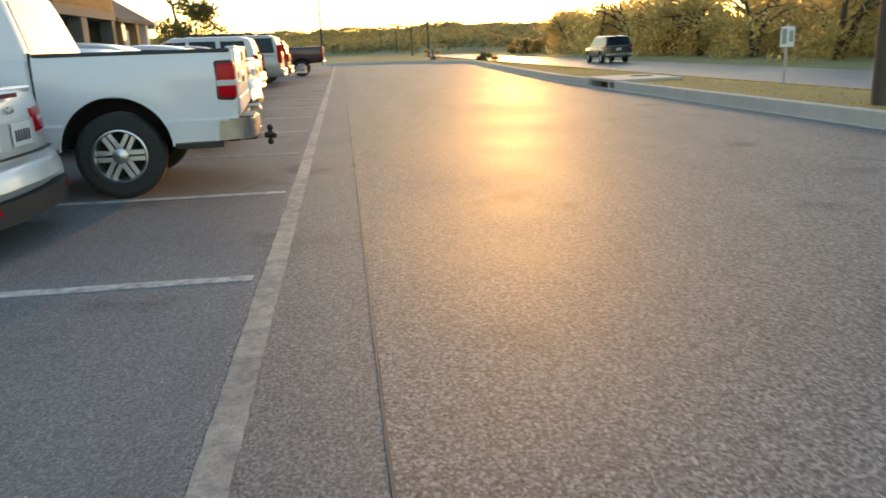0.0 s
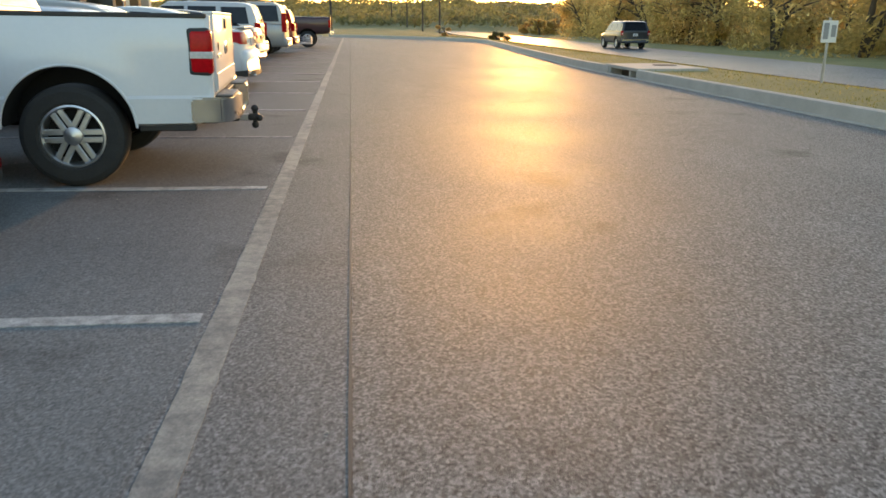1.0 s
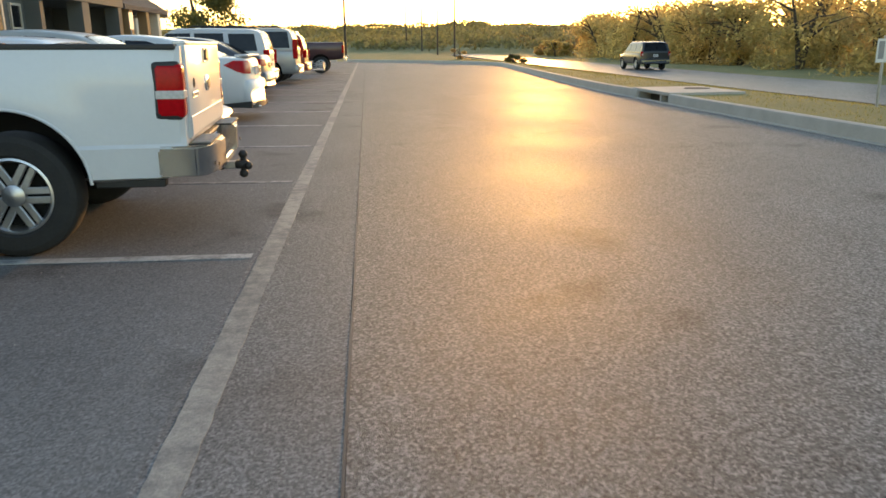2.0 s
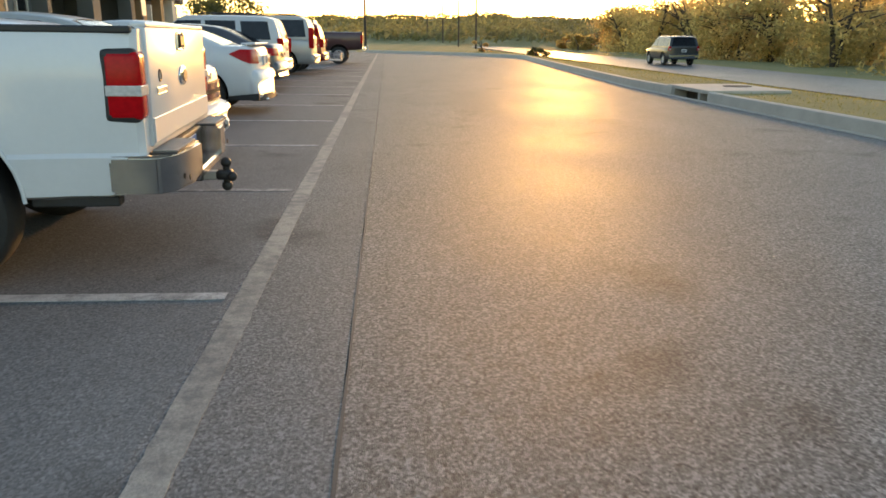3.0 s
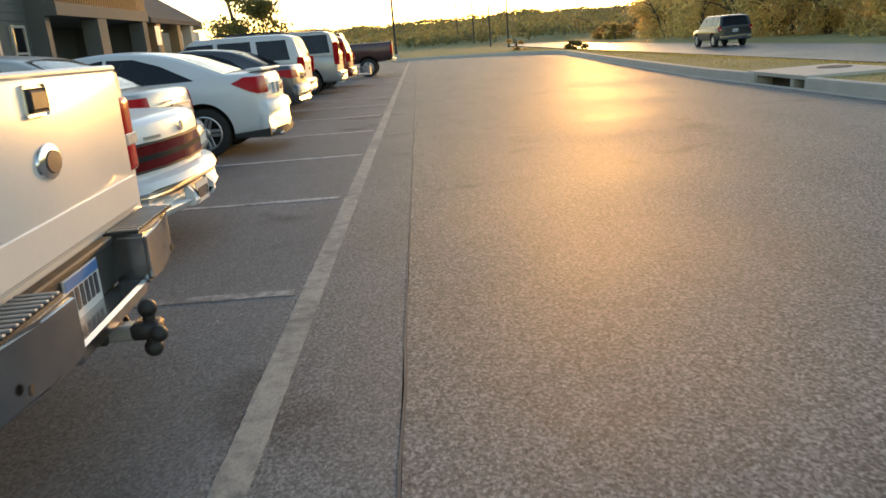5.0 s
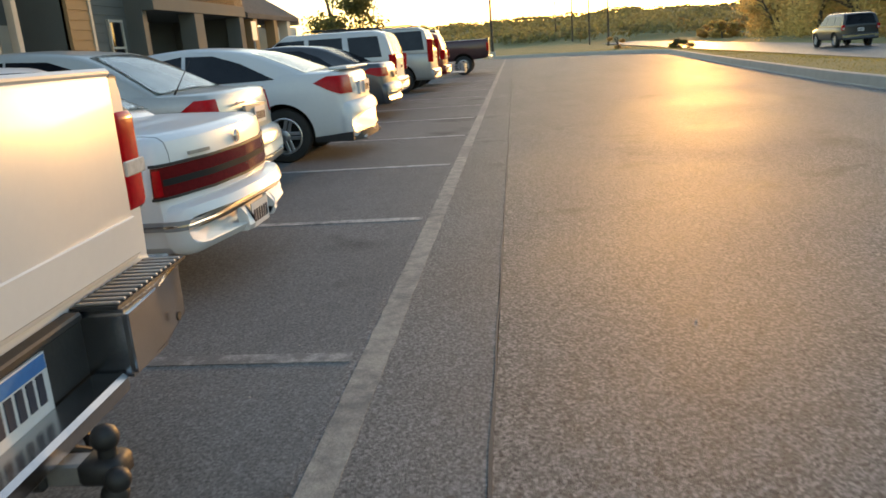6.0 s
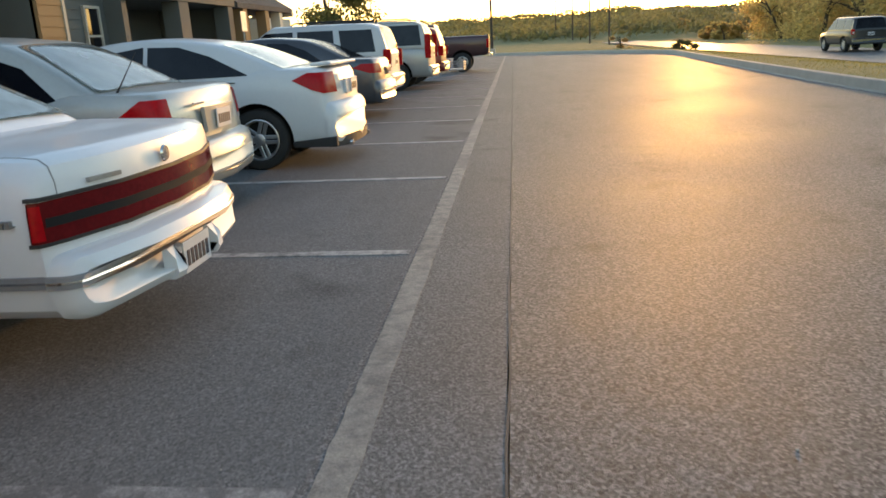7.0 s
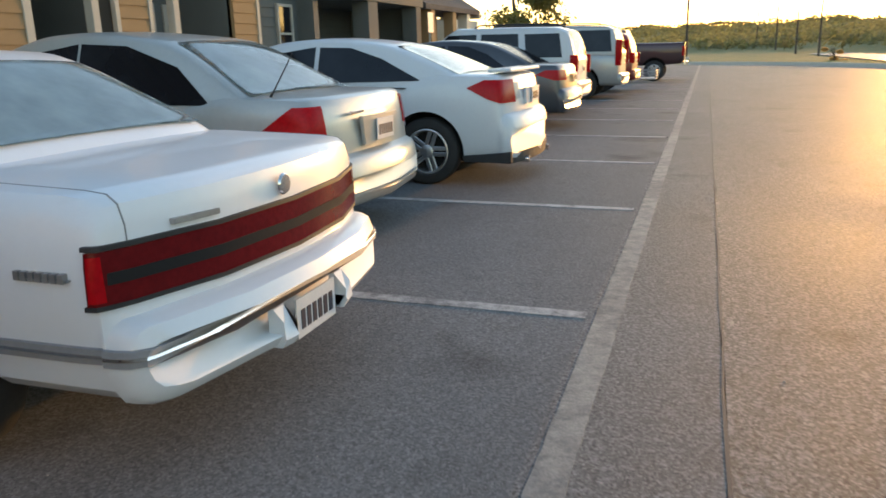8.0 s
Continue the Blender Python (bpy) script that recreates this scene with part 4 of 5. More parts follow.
    add_lathe(em, [(0.001, 0.018), (0.045, 0.016), (0.058, 0.008), (0.06, 0)], 28)
    bmesh.ops.transform(em, matrix=Matrix.Translation((-(uf - 0.02), 0.0, 1.02)) @ Matrix.Rotation(radians(-90), 4, "Z") @ Matrix.Diagonal((1.6, 1, 1, 1)), verts=em.verts)
    oval = part("badge", em, M_CHROME, tail, "plain oval chrome badge", smooth=40)
    inner = bmesh.new()
    add_lathe(inner, [(0.001, 0.022), (0.036, 0.021), (0.04, 0.014)], 24)
    bmesh.ops.transform(inner, matrix=Matrix.Translation((-(uf - 0.02), 0.0, 1.02)) @ Matrix.Rotation(radians(-90), 4, "Z") @ Matrix.Diagonal((1.6, 1, 1, 1)), verts=inner.verts)
    part("badge_face", inner, M_INK, tail, "dark face of the oval badge", smooth=40)
    part("badge", box(-(uf - 0.02), -(uf - 0.03), -0.7, -0.47, 0.955, 0.99, 0.006), M_CHROME, tail, "small chrome bar badge")
    ring = bmesh.new()
    add_lathe(ring, [(0.02, 0), (0.022, 0.005), (0.03, 0.006), (0.034, 0)], 24)
    bmesh.ops.transform(ring, matrix=Matrix.Translation((-(uf - 0.02), -0.6, 1.045)) @ Matrix.Rotation(radians(-90), 4, "Z"), verts=ring.verts)
    part("badge", ring, M_DARKSTEEL, tail, "small dark round badge", smooth=40)
    # tail lamps on the corners
    for s in (-1, 1):
        y0, y1 = s * 0.835, s * (hw + 0.006)
        lamp = part("tail_lamp", box(-(uf + 0.162), -(uf - 0.012), min(y0, y1), max(y0, y1), 0.845, 1.18, 0.034, seg=4), M_TAIL, t, "red tail lamp", smooth=40)
        part("reverse_lens", box(-(uf + 0.152), -(uf - 0.016), min(s * 0.85, s * (hw + 0.0105)), max(s * 0.85, s * (hw + 0.0105)), 0.965, 1.015, 0.004), M_CLEAR, lamp, "clear reversing lens")
        part("lamp_surround", box(-(uf + 0.174), -(uf - 0.004), min(s * 0.826, s * (hw + 0.003)), max(s * 0.826, s * (hw + 0.003)), 0.834, 1.191, 0.034, seg=3), M_BLACK, lamp, "dark lamp edge")
    # step bumper: two wings and a lower middle
    bump = tagged(part("bumper", box(-0.13, -0.02, -0.36, 0.36, 0.44, 0.5, 0.012), M_BUMPER, t, "chrome step bumper with ribbed treads", smooth=30))
    for s in (-1, 1):
        pl = [(0.0, s * 0.36), (0.012, s * 0.6), (0.05, s * 0.88), (0.11, s * 0.985), (0.34, s * 0.995), (0.34, s * 0.95), (0.17, s * 0.93), (0.15, s * 0.36)]
        wing = bmesh.new()
        lo = [wing.verts.new((-u, y, 0.485 if u > 0.1 else 0.475)) for u, y in pl]
        hi = [wing.verts.new((-u, y, 0.675)) for u, y in pl]
        wing.faces.new(lo), wing.faces.new(hi[::-1])
        for i in range(len(pl)):
            j = (i + 1) % len(pl)
            wing.faces.new((lo[i], hi[i], hi[j], lo[j]))
        bmesh.ops.bevel(wing, geom=[e for e in wing.edges], offset=0.014, segments=2, affect="EDGES")
        part("bumper_wing", wing, M_BUMPER, bump, smooth=40)
        tread = bmesh.new()
        add_box(tread, -0.165, -0.03, min(s * 0.38, s * 0.9), max(s * 0.38, s * 0.9), 0.674, 0.682)
        part("step_tread", tread, M_BLACK, bump, "black step pad")
        ribs = bmesh.new()
        for k in range(13):
            yy = s * (0.4 + k * 0.038)
            add_box(ribs, -0.158, -0.032, yy - 0.008, yy + 0.008, 0.6815, 0.691, 0.003)
        part("tread_rib", ribs, M_GALV, bump, "worn metal ribs across the step")
        cup = bmesh.new()
        add_lathe(cup, [(0.001, 0.006), (0.014, 0.006), (0.016, 0)], 14)
        bmesh.ops.transform(cup, matrix=Matrix.Translation((-0.012, s * 0.72, 0.53)) @ Matrix.Rotation(radians(-90), 4, "Z"), verts=cup.verts)
        part("bumper_bolt", cup, M_DARKSTEEL, bump)
    part("plate_recess", box(-0.16, -0.13, -0.36, 0.36, 0.5, 0.675), M_BLACK, bump, "dark recess for the plate")
    part("upper_lip", box(-0.17, -0.12, -0.36, 0.36, 0.655, 0.68, 0.006), M_BLACK, bump)
    add_plate(t, 0.0, 0.575, 0.128, top=M_PLATEBLUE)
    for s in (-1, 1):
        part("splash_shield", box(-0.74, -0.32, min(s * 0.84, s * 0.93), max(s * 0.84, s * 0.93), 0.415, 0.47, 0.008), M_BLACK, t, "black sill behind the wheel")
    # tow hitch with a two-ball mount
    hitch = part("tow_hitch", box(-0.3, 0.04, -0.032, 0.032, 0.385, 0.44, 0.006), M_GALV, t, "bright square hitch bar")
    ball = bmesh.new()
    bmesh.ops.create_uvsphere(ball, u_segments=18, v_segments=12, radius=0.033)
    bmesh.ops.translate(ball, vec=(0.15, 0, 0.51), verts=ball.verts)
    lows = bmesh.ops.create_uvsphere(ball, u_segments=18, v_segments=12, radius=0.033)["verts"]
    bmesh.ops.translate(ball, vec=(0.15, 0, 0.365), verts=lows)
    add_tube(ball, [(0.15, 0, 0.36), (0.15, 0, 0.5)], [0.022, 0.022], 12)
    add_box(ball, 0.09, 0.19, -0.045, 0.045, 0.405, 0.465, 0.012)
    mid = bmesh.ops.create_uvsphere(ball, u_segments=16, v_segments=10, radius=0.03)["verts"]
    bmesh.ops.translate(ball, vec=(0.19, -0.05, 0.43), verts=mid)
    shift(ball, -0.075, 0, -0.02)
    part("tow_ball", ball, M_DARKSTEEL, hitch, "dark tow ball mount", smooth=50)
    part("receiver", box(-0.4, -0.06, -0.05, 0.05, 0.38, 0.48, 0.01), M_BLACK, hitch)
    part("safety_chain_loop", tube([(-0.08, 0.09, 0.42), (-0.04, 0.14, 0.38), (-0.08, 0.19, 0.42)], 0.012, 8), M_DARKSTEEL, hitch)
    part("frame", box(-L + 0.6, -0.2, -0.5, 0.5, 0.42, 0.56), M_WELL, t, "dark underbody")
    tube_bm = tube([(-1.7, 0.55, 0.42), (-0.7, 0.6, 0.4), (-0.5, 0.62, 0.38)], 0.03, 10)
    part("exhaust", tube_bm, M_DARKSTEEL, t, smooth=50)
    # cab
    cst = [(bed_end + 0.015, hw * 0.975, 0.5, 1.3), (bed_end + 0.05, hw, 0.48, 1.31), (3.2, hw, 0.46, 1.3), (4.0, hw, 0.46, 1.28), (4.3, hw, 0.46, 1.2), (5.2, hw * 0.97, 0.46, 1.15), (L - 0.05, hw * 0.9, 0.5, 1.05), (L, hw * 0.8, 0.55, 0.9)]
    cabody = part("cab", loft_body(cst), M_WHITE, t, "white cab", smooth=32)
    cut(cabody, [(cylinder_y(-fa, s * (hw - 0.34), s * (hw + 0.2), R + 0.04, 0.46, 40), M_WELL) for s in (-1, 1)])
    cabody.data.set_sharp_from_angle(angle=radians(32))
    cab = Cabin([(bed_end + 0.02, 1.28), (bed_end + 0.2, 1.78), (bed_end + 0.3, 1.845), (2.7, 1.88), (3.3, 1.85), (3.55, 1.78), (4.15, 1.26)], 1.29, hw - 0.04, 0.24)
    part("roof", cab.mesh(), M_WHITE, t, "cab roof and pillars", smooth=40)
    part("rear_window", cab.end_pane(bed_end + 0.035, bed_end + 0.19, (0.9, 0.88)), M_GLASS, t, "cab rear window, pale with dust and painted sky reflection", smooth=30)
    part("windscreen", cab.end_pane(3.6, 4.1, (0.92, 0.97)), M_TINT, t, "windscreen", smooth=30)
    for s in (-1, 1):
        part("side_window", cab.side_pane([(2.35, 1.31), (3.85, 1.31), (3.45, 1.72), (2.42, 1.75)], s), M_TINT, t, "dark tinted side window")
        part("door_handle", box(-2.62, -2.38, min(s * (hw - 0.02), s * (hw + 0.03)), max(s * (hw - 0.02), s * (hw + 0.03)), 1.04, 1.11, 0.01), M_BLACK, t, "black door handle")
        part("cab_gap", box(-(bed_end + 0.012), -(bed_end - 0.012), min(s * 0.9, s * (hw - 0.02)), max(s * 0.9, s * (hw - 0.02)), 0.55, 1.3), M_BLACK, t, "dark gap between cab and bed")
    for u in (ra, fa):
        for s in (-1, 1):
            add_wheel(t, u, s * (hw - 0.005), R, 0.235, 0.27, 6)
    return t


truck = pickup()
place(truck, -0.685, 9.305, 3.6)


# ---- parked saloons ----
def white_saloon():
    hw, bow = 0.87, 0.2
    spec = dict(
        half=hw, length=4.8, paint=M_WHITE_CLEAN, deck=0.95, belt=0.955, hood=0.9, bottom=0.3, bumper_top=0.585, bow=bow, face=0.13, shelf=True, tyre=0.31, rim=0.19, spokes=8, split=False, rear_axle=1.1, front_axle=3.75,
        roof=[(0.98, 0.955), (1.1, 1.03), (1.62, 1.3), (1.95, 1.365), (2.65, 1.37), (2.95, 1.31), (3.65, 0.95)], lean=0.34,
        panes=[[(1.55, 0.985), (2.2, 0.985), (2.2, 1.29), (1.88, 1.28)], [(2.27, 0.985), (3.4, 0.985), (2.95, 1.25), (2.27, 1.29)]], rear_glass=(1.06, 1.62, (0.99, 0.9)), seams=(1.4, 2.23, 3.2), handles=(1.5, 2.4))
    car, body, cab = sedan("sedan", "white older saloon with full-width red tail lamp and grey-trimmed bumper", spec)
    zl, zh = 0.632, 0.797
    lamp = wrapped(spec, "tail_lamp", [(-0.1, zl), (0.31, zl), (0.31, zh - 0.008), (-0.1, zh)], -1.2, 1.2, M_TAILDARK, car, "full-width deep red tail lamp", 0.012)
    wrapped(spec, "tail_lamp_stripe", [(-0.1, 0.692), (0.262, 0.692), (0.262, 0.727), (-0.1, 0.727)], -1.2, 1.2, M_WELL, lamp, "black stripe along the lamp", 0.016)
    for z in (zl - 0.005, zh + 0.003):
        wrapped(spec, "lamp_edge", [(-0.1, z - 0.007), (0.317, z - 0.007), (0.317, z + 0.007), (-0.1, z + 0.007)], -1.2, 1.2, M_BLACK, lamp, "black lamp edge", 0.015)
    for s in (-1, 1):
        wrapped(spec, "corner_lens", [(-0.1, zl + 0.012), (0.302, zl + 0.012), (0.302, zh - 0.02), (-0.1, zh - 0.014)], s * hw * 0.955, s * 1.2, M_TAIL, lamp, "brighter red corner lens", 0.0145)
    trim = wrapped(spec, "bumper_strip", [(-0.1, 0.455), (0.8, 0.455), (0.8, 0.505), (-0.1, 0.505)], -1.2, 1.2, M_SIGNGREY, car, "grey rubbing strip round the bumper", 0.014)
    wrapped(spec, "bumper_moulding", [(-0.1, 0.476), (0.8, 0.476), (0.8, 0.486), (-0.1, 0.486)], -1.2, 1.2, M_CHROME, trim, "thin bright moulding", 0.018)
    for s in (-1, 1):
        y0 = s * 0.745
        wrapped(spec, "boot_seam", [(-0.1, 0.802), (0.95, 0.802), (0.95, 1.1), (-0.1, 1.1)], y0 - 0.002, y0 + 0.002, M_SIGNGREY, car, "thin dark gap round the boot lid", 0.0015)
        badge = part("name_badge", box(-0.556, -0.364, min(s * (hw - 0.02), s * (hw - 0.0015)), max(s * (hw - 0.02), s * (hw - 0.0015)), 0.704, 0.709), M_GALV, car, "small chrome name badge of plain bars")
        for k in range(7):
            part("badge_bar", box(-0.555 + k * 0.027, -0.537 + k * 0.027, min(s * (hw - 0.02), s * (hw + 0.002)), max(s * (hw - 0.02), s * (hw + 0.002)), 0.7, 0.728), M_GALV, badge)
    # plate recess cut in grey: its shade is put into the colour
    cut(body, [(box(-0.075, 0.2, -0.2, 0.2, 0.25, 0.455), M_SIGNGREY)])
    body.data.set_sharp_from_angle(angle=radians(32))
    for s in (-1, 1):
        wrapped(spec, "bumper_guard", [(-0.1, 0.31), (0.1, 0.31), (0.1, 0.452), (-0.1, 0.452)], s * 0.2, s * 0.27, M_WHITE_CLEAN, car, "white bumper guard beside the plate", 0.016)
    add_plate(car, 0, 0.375, 0.06)
    key = bmesh.new()
    add_lathe(key, [(0.001, 0.012), (0.034, 0.01), (0.04, 0)], 24)
    bmesh.ops.transform(key, matrix=Matrix.Translation((-0.125, -0.06, 0.862)) @ Matrix.Rotation(radians(-90), 4, "Z"), verts=key.verts)
    part("boot_badge", key, M_CHROME, car, "round chrome boot badge", smooth=40)
    part("boot_script", curved_patch([(-0.6, 0.825), (-0.42, 0.825), (-0.42, 0.843), (-0.6, 0.843)], hw, bow, 0.121, 0.02, 3), M_GALV, car, "small boot badge of plain bars")
    return car


place(white_saloon(), -1.22, 12.41)


def champagne_saloon():
    hw, bow = 0.87, 0.15
    spec = dict(
        half=hw, length=4.6, paint=M_GOLD, deck=1.03, belt=0.97, hood=0.88, bottom=0.27, bumper_top=0.62, bow=bow, face=0.13, tyre=0.315, rim=0.2, spokes=7, split=False, rear_axle=0.98, front_axle=3.6,
        roof=[(0.62, 1.0), (0.75, 1.06), (1.3, 1.36), (1.65, 1.46), (2.3, 1.5), (2.85, 1.4), (3.7, 0.97)], lean=0.36,
        panes=[[(1.0, 0.985), (2.15, 0.985), (2.15, 1.41), (1.75, 1.39), (1.3, 1.24)], [(2.18, 0.985), (3.4, 0.985), (2.9, 1.3), (2.18, 1.41)]], rear_glass=(0.72, 1.42, (0.97, 0.86)), seams=(1.25, 2.18, 3.2), handles=(1.3, 2.3))
    car, body, cab = sedan("sedan", "champagne gold compact saloon with red triangular tail lamps", spec)
    for s in (-1, 1):
        lamp = wrapped(spec, "tail_lamp", [(-0.1, 0.755), (0.36, 0.755), (0.62, 0.8), (0.37, 0.975), (-0.1, 0.985)], s * hw * 0.8, s * 1.2, M_TAIL, car, "red triangular tail lamp", 0.01)
        wrapped(spec, "reverse_lens", [(-0.1, 0.715), (0.4, 0.715), (0.4, 0.75), (-0.1, 0.75)], s * hw * 0.8, s * 1.2, M_CLEAR, lamp, "clear reversing lens", 0.009)
    part("plate_recess", curved_patch([(-0.29, 0.68), (0.29, 0.68), (0.32, 0.88), (-0.32, 0.88)], hw, bow, 0.085, 0.03, 6), M_GOLD, car, "pressed plate recess")
    add_plate(car, 0.02, 0.775, 0.078)
    part("boot_badge", box(-0.14, -0.118, -0.45, -0.25, 0.905, 0.925, 0.003), M_CHROME, car, "small boot badge of plain bars")
    part("bumper_crease", curved_patch([(-hw * 0.95, 0.36), (hw * 0.95, 0.36), (hw * 0.95, 0.375), (-hw * 0.95, 0.375)], hw, bow, 0.0, 0.02, 12), M_GOLD, car)
    part("aerial", tube([(-0.62, -0.7, 1.0), (-0.56, -0.71, 1.08), (-0.4, -0.72, 1.32)], [0.014, 0.006, 0.003], 8), M_BLACK, car, "thin black radio aerial")
    part("side_moulding", side_patch([(0.9, 0.63), (3.3, 0.6), (3.3, 0.64), (0.9, 0.67)], -hw * 0.992, 0.03, 0.006), M_GOLD, car)
    return car


place(champagne_saloon(), -2.08, 15.22)


def white_sport_saloon():
    hw, bow = 0.895, 0.16
    spec = dict(
        half=hw, length=4.8, paint=M_WHITE, deck=1.08, belt=1.0, hood=0.9, bottom=0.24, bumper_top=0.7, bow=bow, face=0.12, tyre=0.335, rim=0.225, spokes=5, split=True, rear_axle=1.0, front_axle=3.83,
        roof=[(0.55, 1.05), (0.7, 1.1), (1.3, 1.34), (1.8, 1.44), (2.4, 1.46), (3.0, 1.36), (3.85, 0.98)], lean=0.38,
        panes=[[(1.05, 1.03), (2.2, 1.01), (2.2, 1.37), (1.85, 1.36), (1.5, 1.25)], [(2.25, 1.01), (3.5, 0.99), (3.0, 1.27), (2.25, 1.375)]], rear_glass=(0.68, 1.4, (0.95, 0.84)), seams=(1.45, 2.22, 3.3), handles=(1.35, 2.35), rear_mat=M_GLASS)
    car, body, cab = sedan("sedan", "white sporty saloon with sloping roof and red wedge tail lamps", spec)
    for s in (-1, 1):
        lamp = wrapped(spec, "tail_lamp", [(-0.1, 0.8), (0.24, 0.815), (0.36, 0.855), (0.57, 0.96), (0.4, 1.035), (-0.1, 1.03)], s * hw * 0.62, s * 1.2, M_TAIL, car, "red wedge tail lamp", 0.01)
        wrapped(spec, "lamp_clear", [(-0.1, 0.84), (0.3, 0.84), (0.3, 1.0), (-0.1, 1.0)], s * hw * 0.5, s * hw * 0.615, M_CLEAR, lamp, "clear inner lens", 0.009)
    part("spoiler", bowed(box(-0.36, -0.1, -0.68, 0.68, 1.1, 1.135, 0.012), bow, hw), M_WHITE, car, "low boot spoiler")
    part("lower_valance", curved_patch([(-hw * 0.93, 0.23), (hw * 0.93, 0.23), (hw * 0.955, 0.33), (-hw * 0.955, 0.33)], hw, bow, 0.012, 0.08, 12), M_BLACK, car, "black lower valance")
    for s in (-1, 1):
        part("valance_side", side_patch([(0.12, 0.24), (0.6, 0.24), (0.62, 0.3), (0.12, 0.35)], s * hw * 0.985, 0.06, 0.006), M_BLACK, car)
        part("tailpipe", tube([(-0.3, s * 0.5, 0.24), (-0.02, s * 0.5, 0.24)], 0.035, 12), M_CHROME, car, smooth=40)
    part("plate_recess", curved_patch([(-0.3, 0.78), (0.3, 0.78), (0.32, 0.94), (-0.32, 0.94)], hw, bow, 0.088, 0.03, 5), M_WHITE, car)
    add_plate(car, 0, 0.86, 0.082)
    part("side_trim", side_patch([(1.2, 0.955), (1.75, 0.965), (1.75, 0.975), (1.2, 0.965)], -hw * 0.99, 0.02), M_BLACK, car)
    return car


place(white_sport_saloon(), -1.53, 18.03)


def silver_saloon():
    hw, bow = 0.9, 0.16
    spec = dict(
        half=hw, length=4.5, paint=M_SILVER, deck=1.04, belt=0.98, hood=0.9, bottom=0.25, bumper_top=0.56, bow=bow, face=0.13, tyre=0.32, rim=0.2, spokes=5, split=True, rear_axle=0.98, front_axle=3.6,
        roof=[(0.5, 1.0), (0.62, 1.06), (1.25, 1.36), (1.7, 1.45), (2.3, 1.47), (2.9, 1.35), (3.7, 0.96)], lean=0.36,
        panes=[[(1.1, 1.0), (2.15, 0.99), (2.15, 1.37), (1.75, 1.36), (1.4, 1.22)], [(2.21, 0.99), (3.4, 0.98), (2.9, 1.28), (2.21, 1.37)]], rear_glass=(0.6, 1.35, (0.96, 0.85)), seams=(1.25, 2.18), handles=(1.3, 2.3))
    car, body, cab = sedan("sedan", "silver compact saloon with wraparound red lamps and black lower bumper", spec)
    for s in (-1, 1):
        lamp = wrapped(spec, "tail_lamp", [(-0.1, 0.74), (0.3, 0.73), (0.6, 0.87), (0.36, 0.92), (-0.1, 0.885)], s * hw * 0.44, s * 1.2, M_TAIL, car, "red and clear wraparound tail lamp", 0.01)
        wrapped(spec, "lamp_clear", [(-0.1, 0.8), (0.4, 0.82), (0.4, 0.85), (-0.1, 0.83)], s * hw * 0.64, s * 1.2, M_CLEAR, lamp, "clear lens band", 0.013)
        part("reflector", curved_patch([(s * hw * 0.66, 0.3), (s * hw * 0.9, 0.31), (s * hw * 0.9, 0.35), (s * hw * 0.66, 0.34)], hw, bow, -0.022, 0.03, 3), M_TAIL, car, "red low reflector")
    part("boot_lip", bowed(box(-0.4, -0.17, -0.74, 0.74, 1.02, 1.062, 0.014), bow, hw), M_SILVER, car, "raised boot lip")
    part("brake_lamp", curved_patch([(-0.14, 1.0), (0.14, 1.0), (0.14, 1.03), (-0.14, 1.03)], hw, bow, 0.118, 0.02, 3), M_TAILDARK, car, "high red brake lamp")
    part("lower_valance", curved_patch([(-hw * 0.95, 0.22), (hw * 0.95, 0.22), (hw * 0.97, 0.37), (-hw * 0.97, 0.37)], hw, bow, -0.014, 0.08, 12), M_BLACK, car, "black lower bumper")
    part("boot_gap", curved_patch([(-0.6, 0.615), (0.6, 0.615), (0.6, 0.627), (-0.6, 0.627)], hw, bow, 0.055, 0.03, 8), M_BLACK, car)
    part("plate_recess", curved_patch([(-0.3, 0.67), (0.3, 0.67), (0.27, 0.85), (-0.27, 0.85)], hw, bow, 0.085, 0.03, 5), M_SILVER, car)
    add_plate(car, 0, 0.76, 0.078)
    bd = bmesh.new()
    add_lathe(bd, [(0.001, 0.01), (0.05, 0.008), (0.055, 0)], 22)
    bmesh.ops.transform(bd, matrix=Matrix.Translation((-0.128, 0, 0.92)) @ Matrix.Rotation(radians(-90), 4, "Z") @ Matrix.Diagonal((1, 1, 0.5, 1)), verts=bd.verts)
    part("boot_badge", bd, M_CHROME, car, "plain oval chrome badge", smooth=40)
    return car


place(silver_saloon(), -1.96, 6.74)


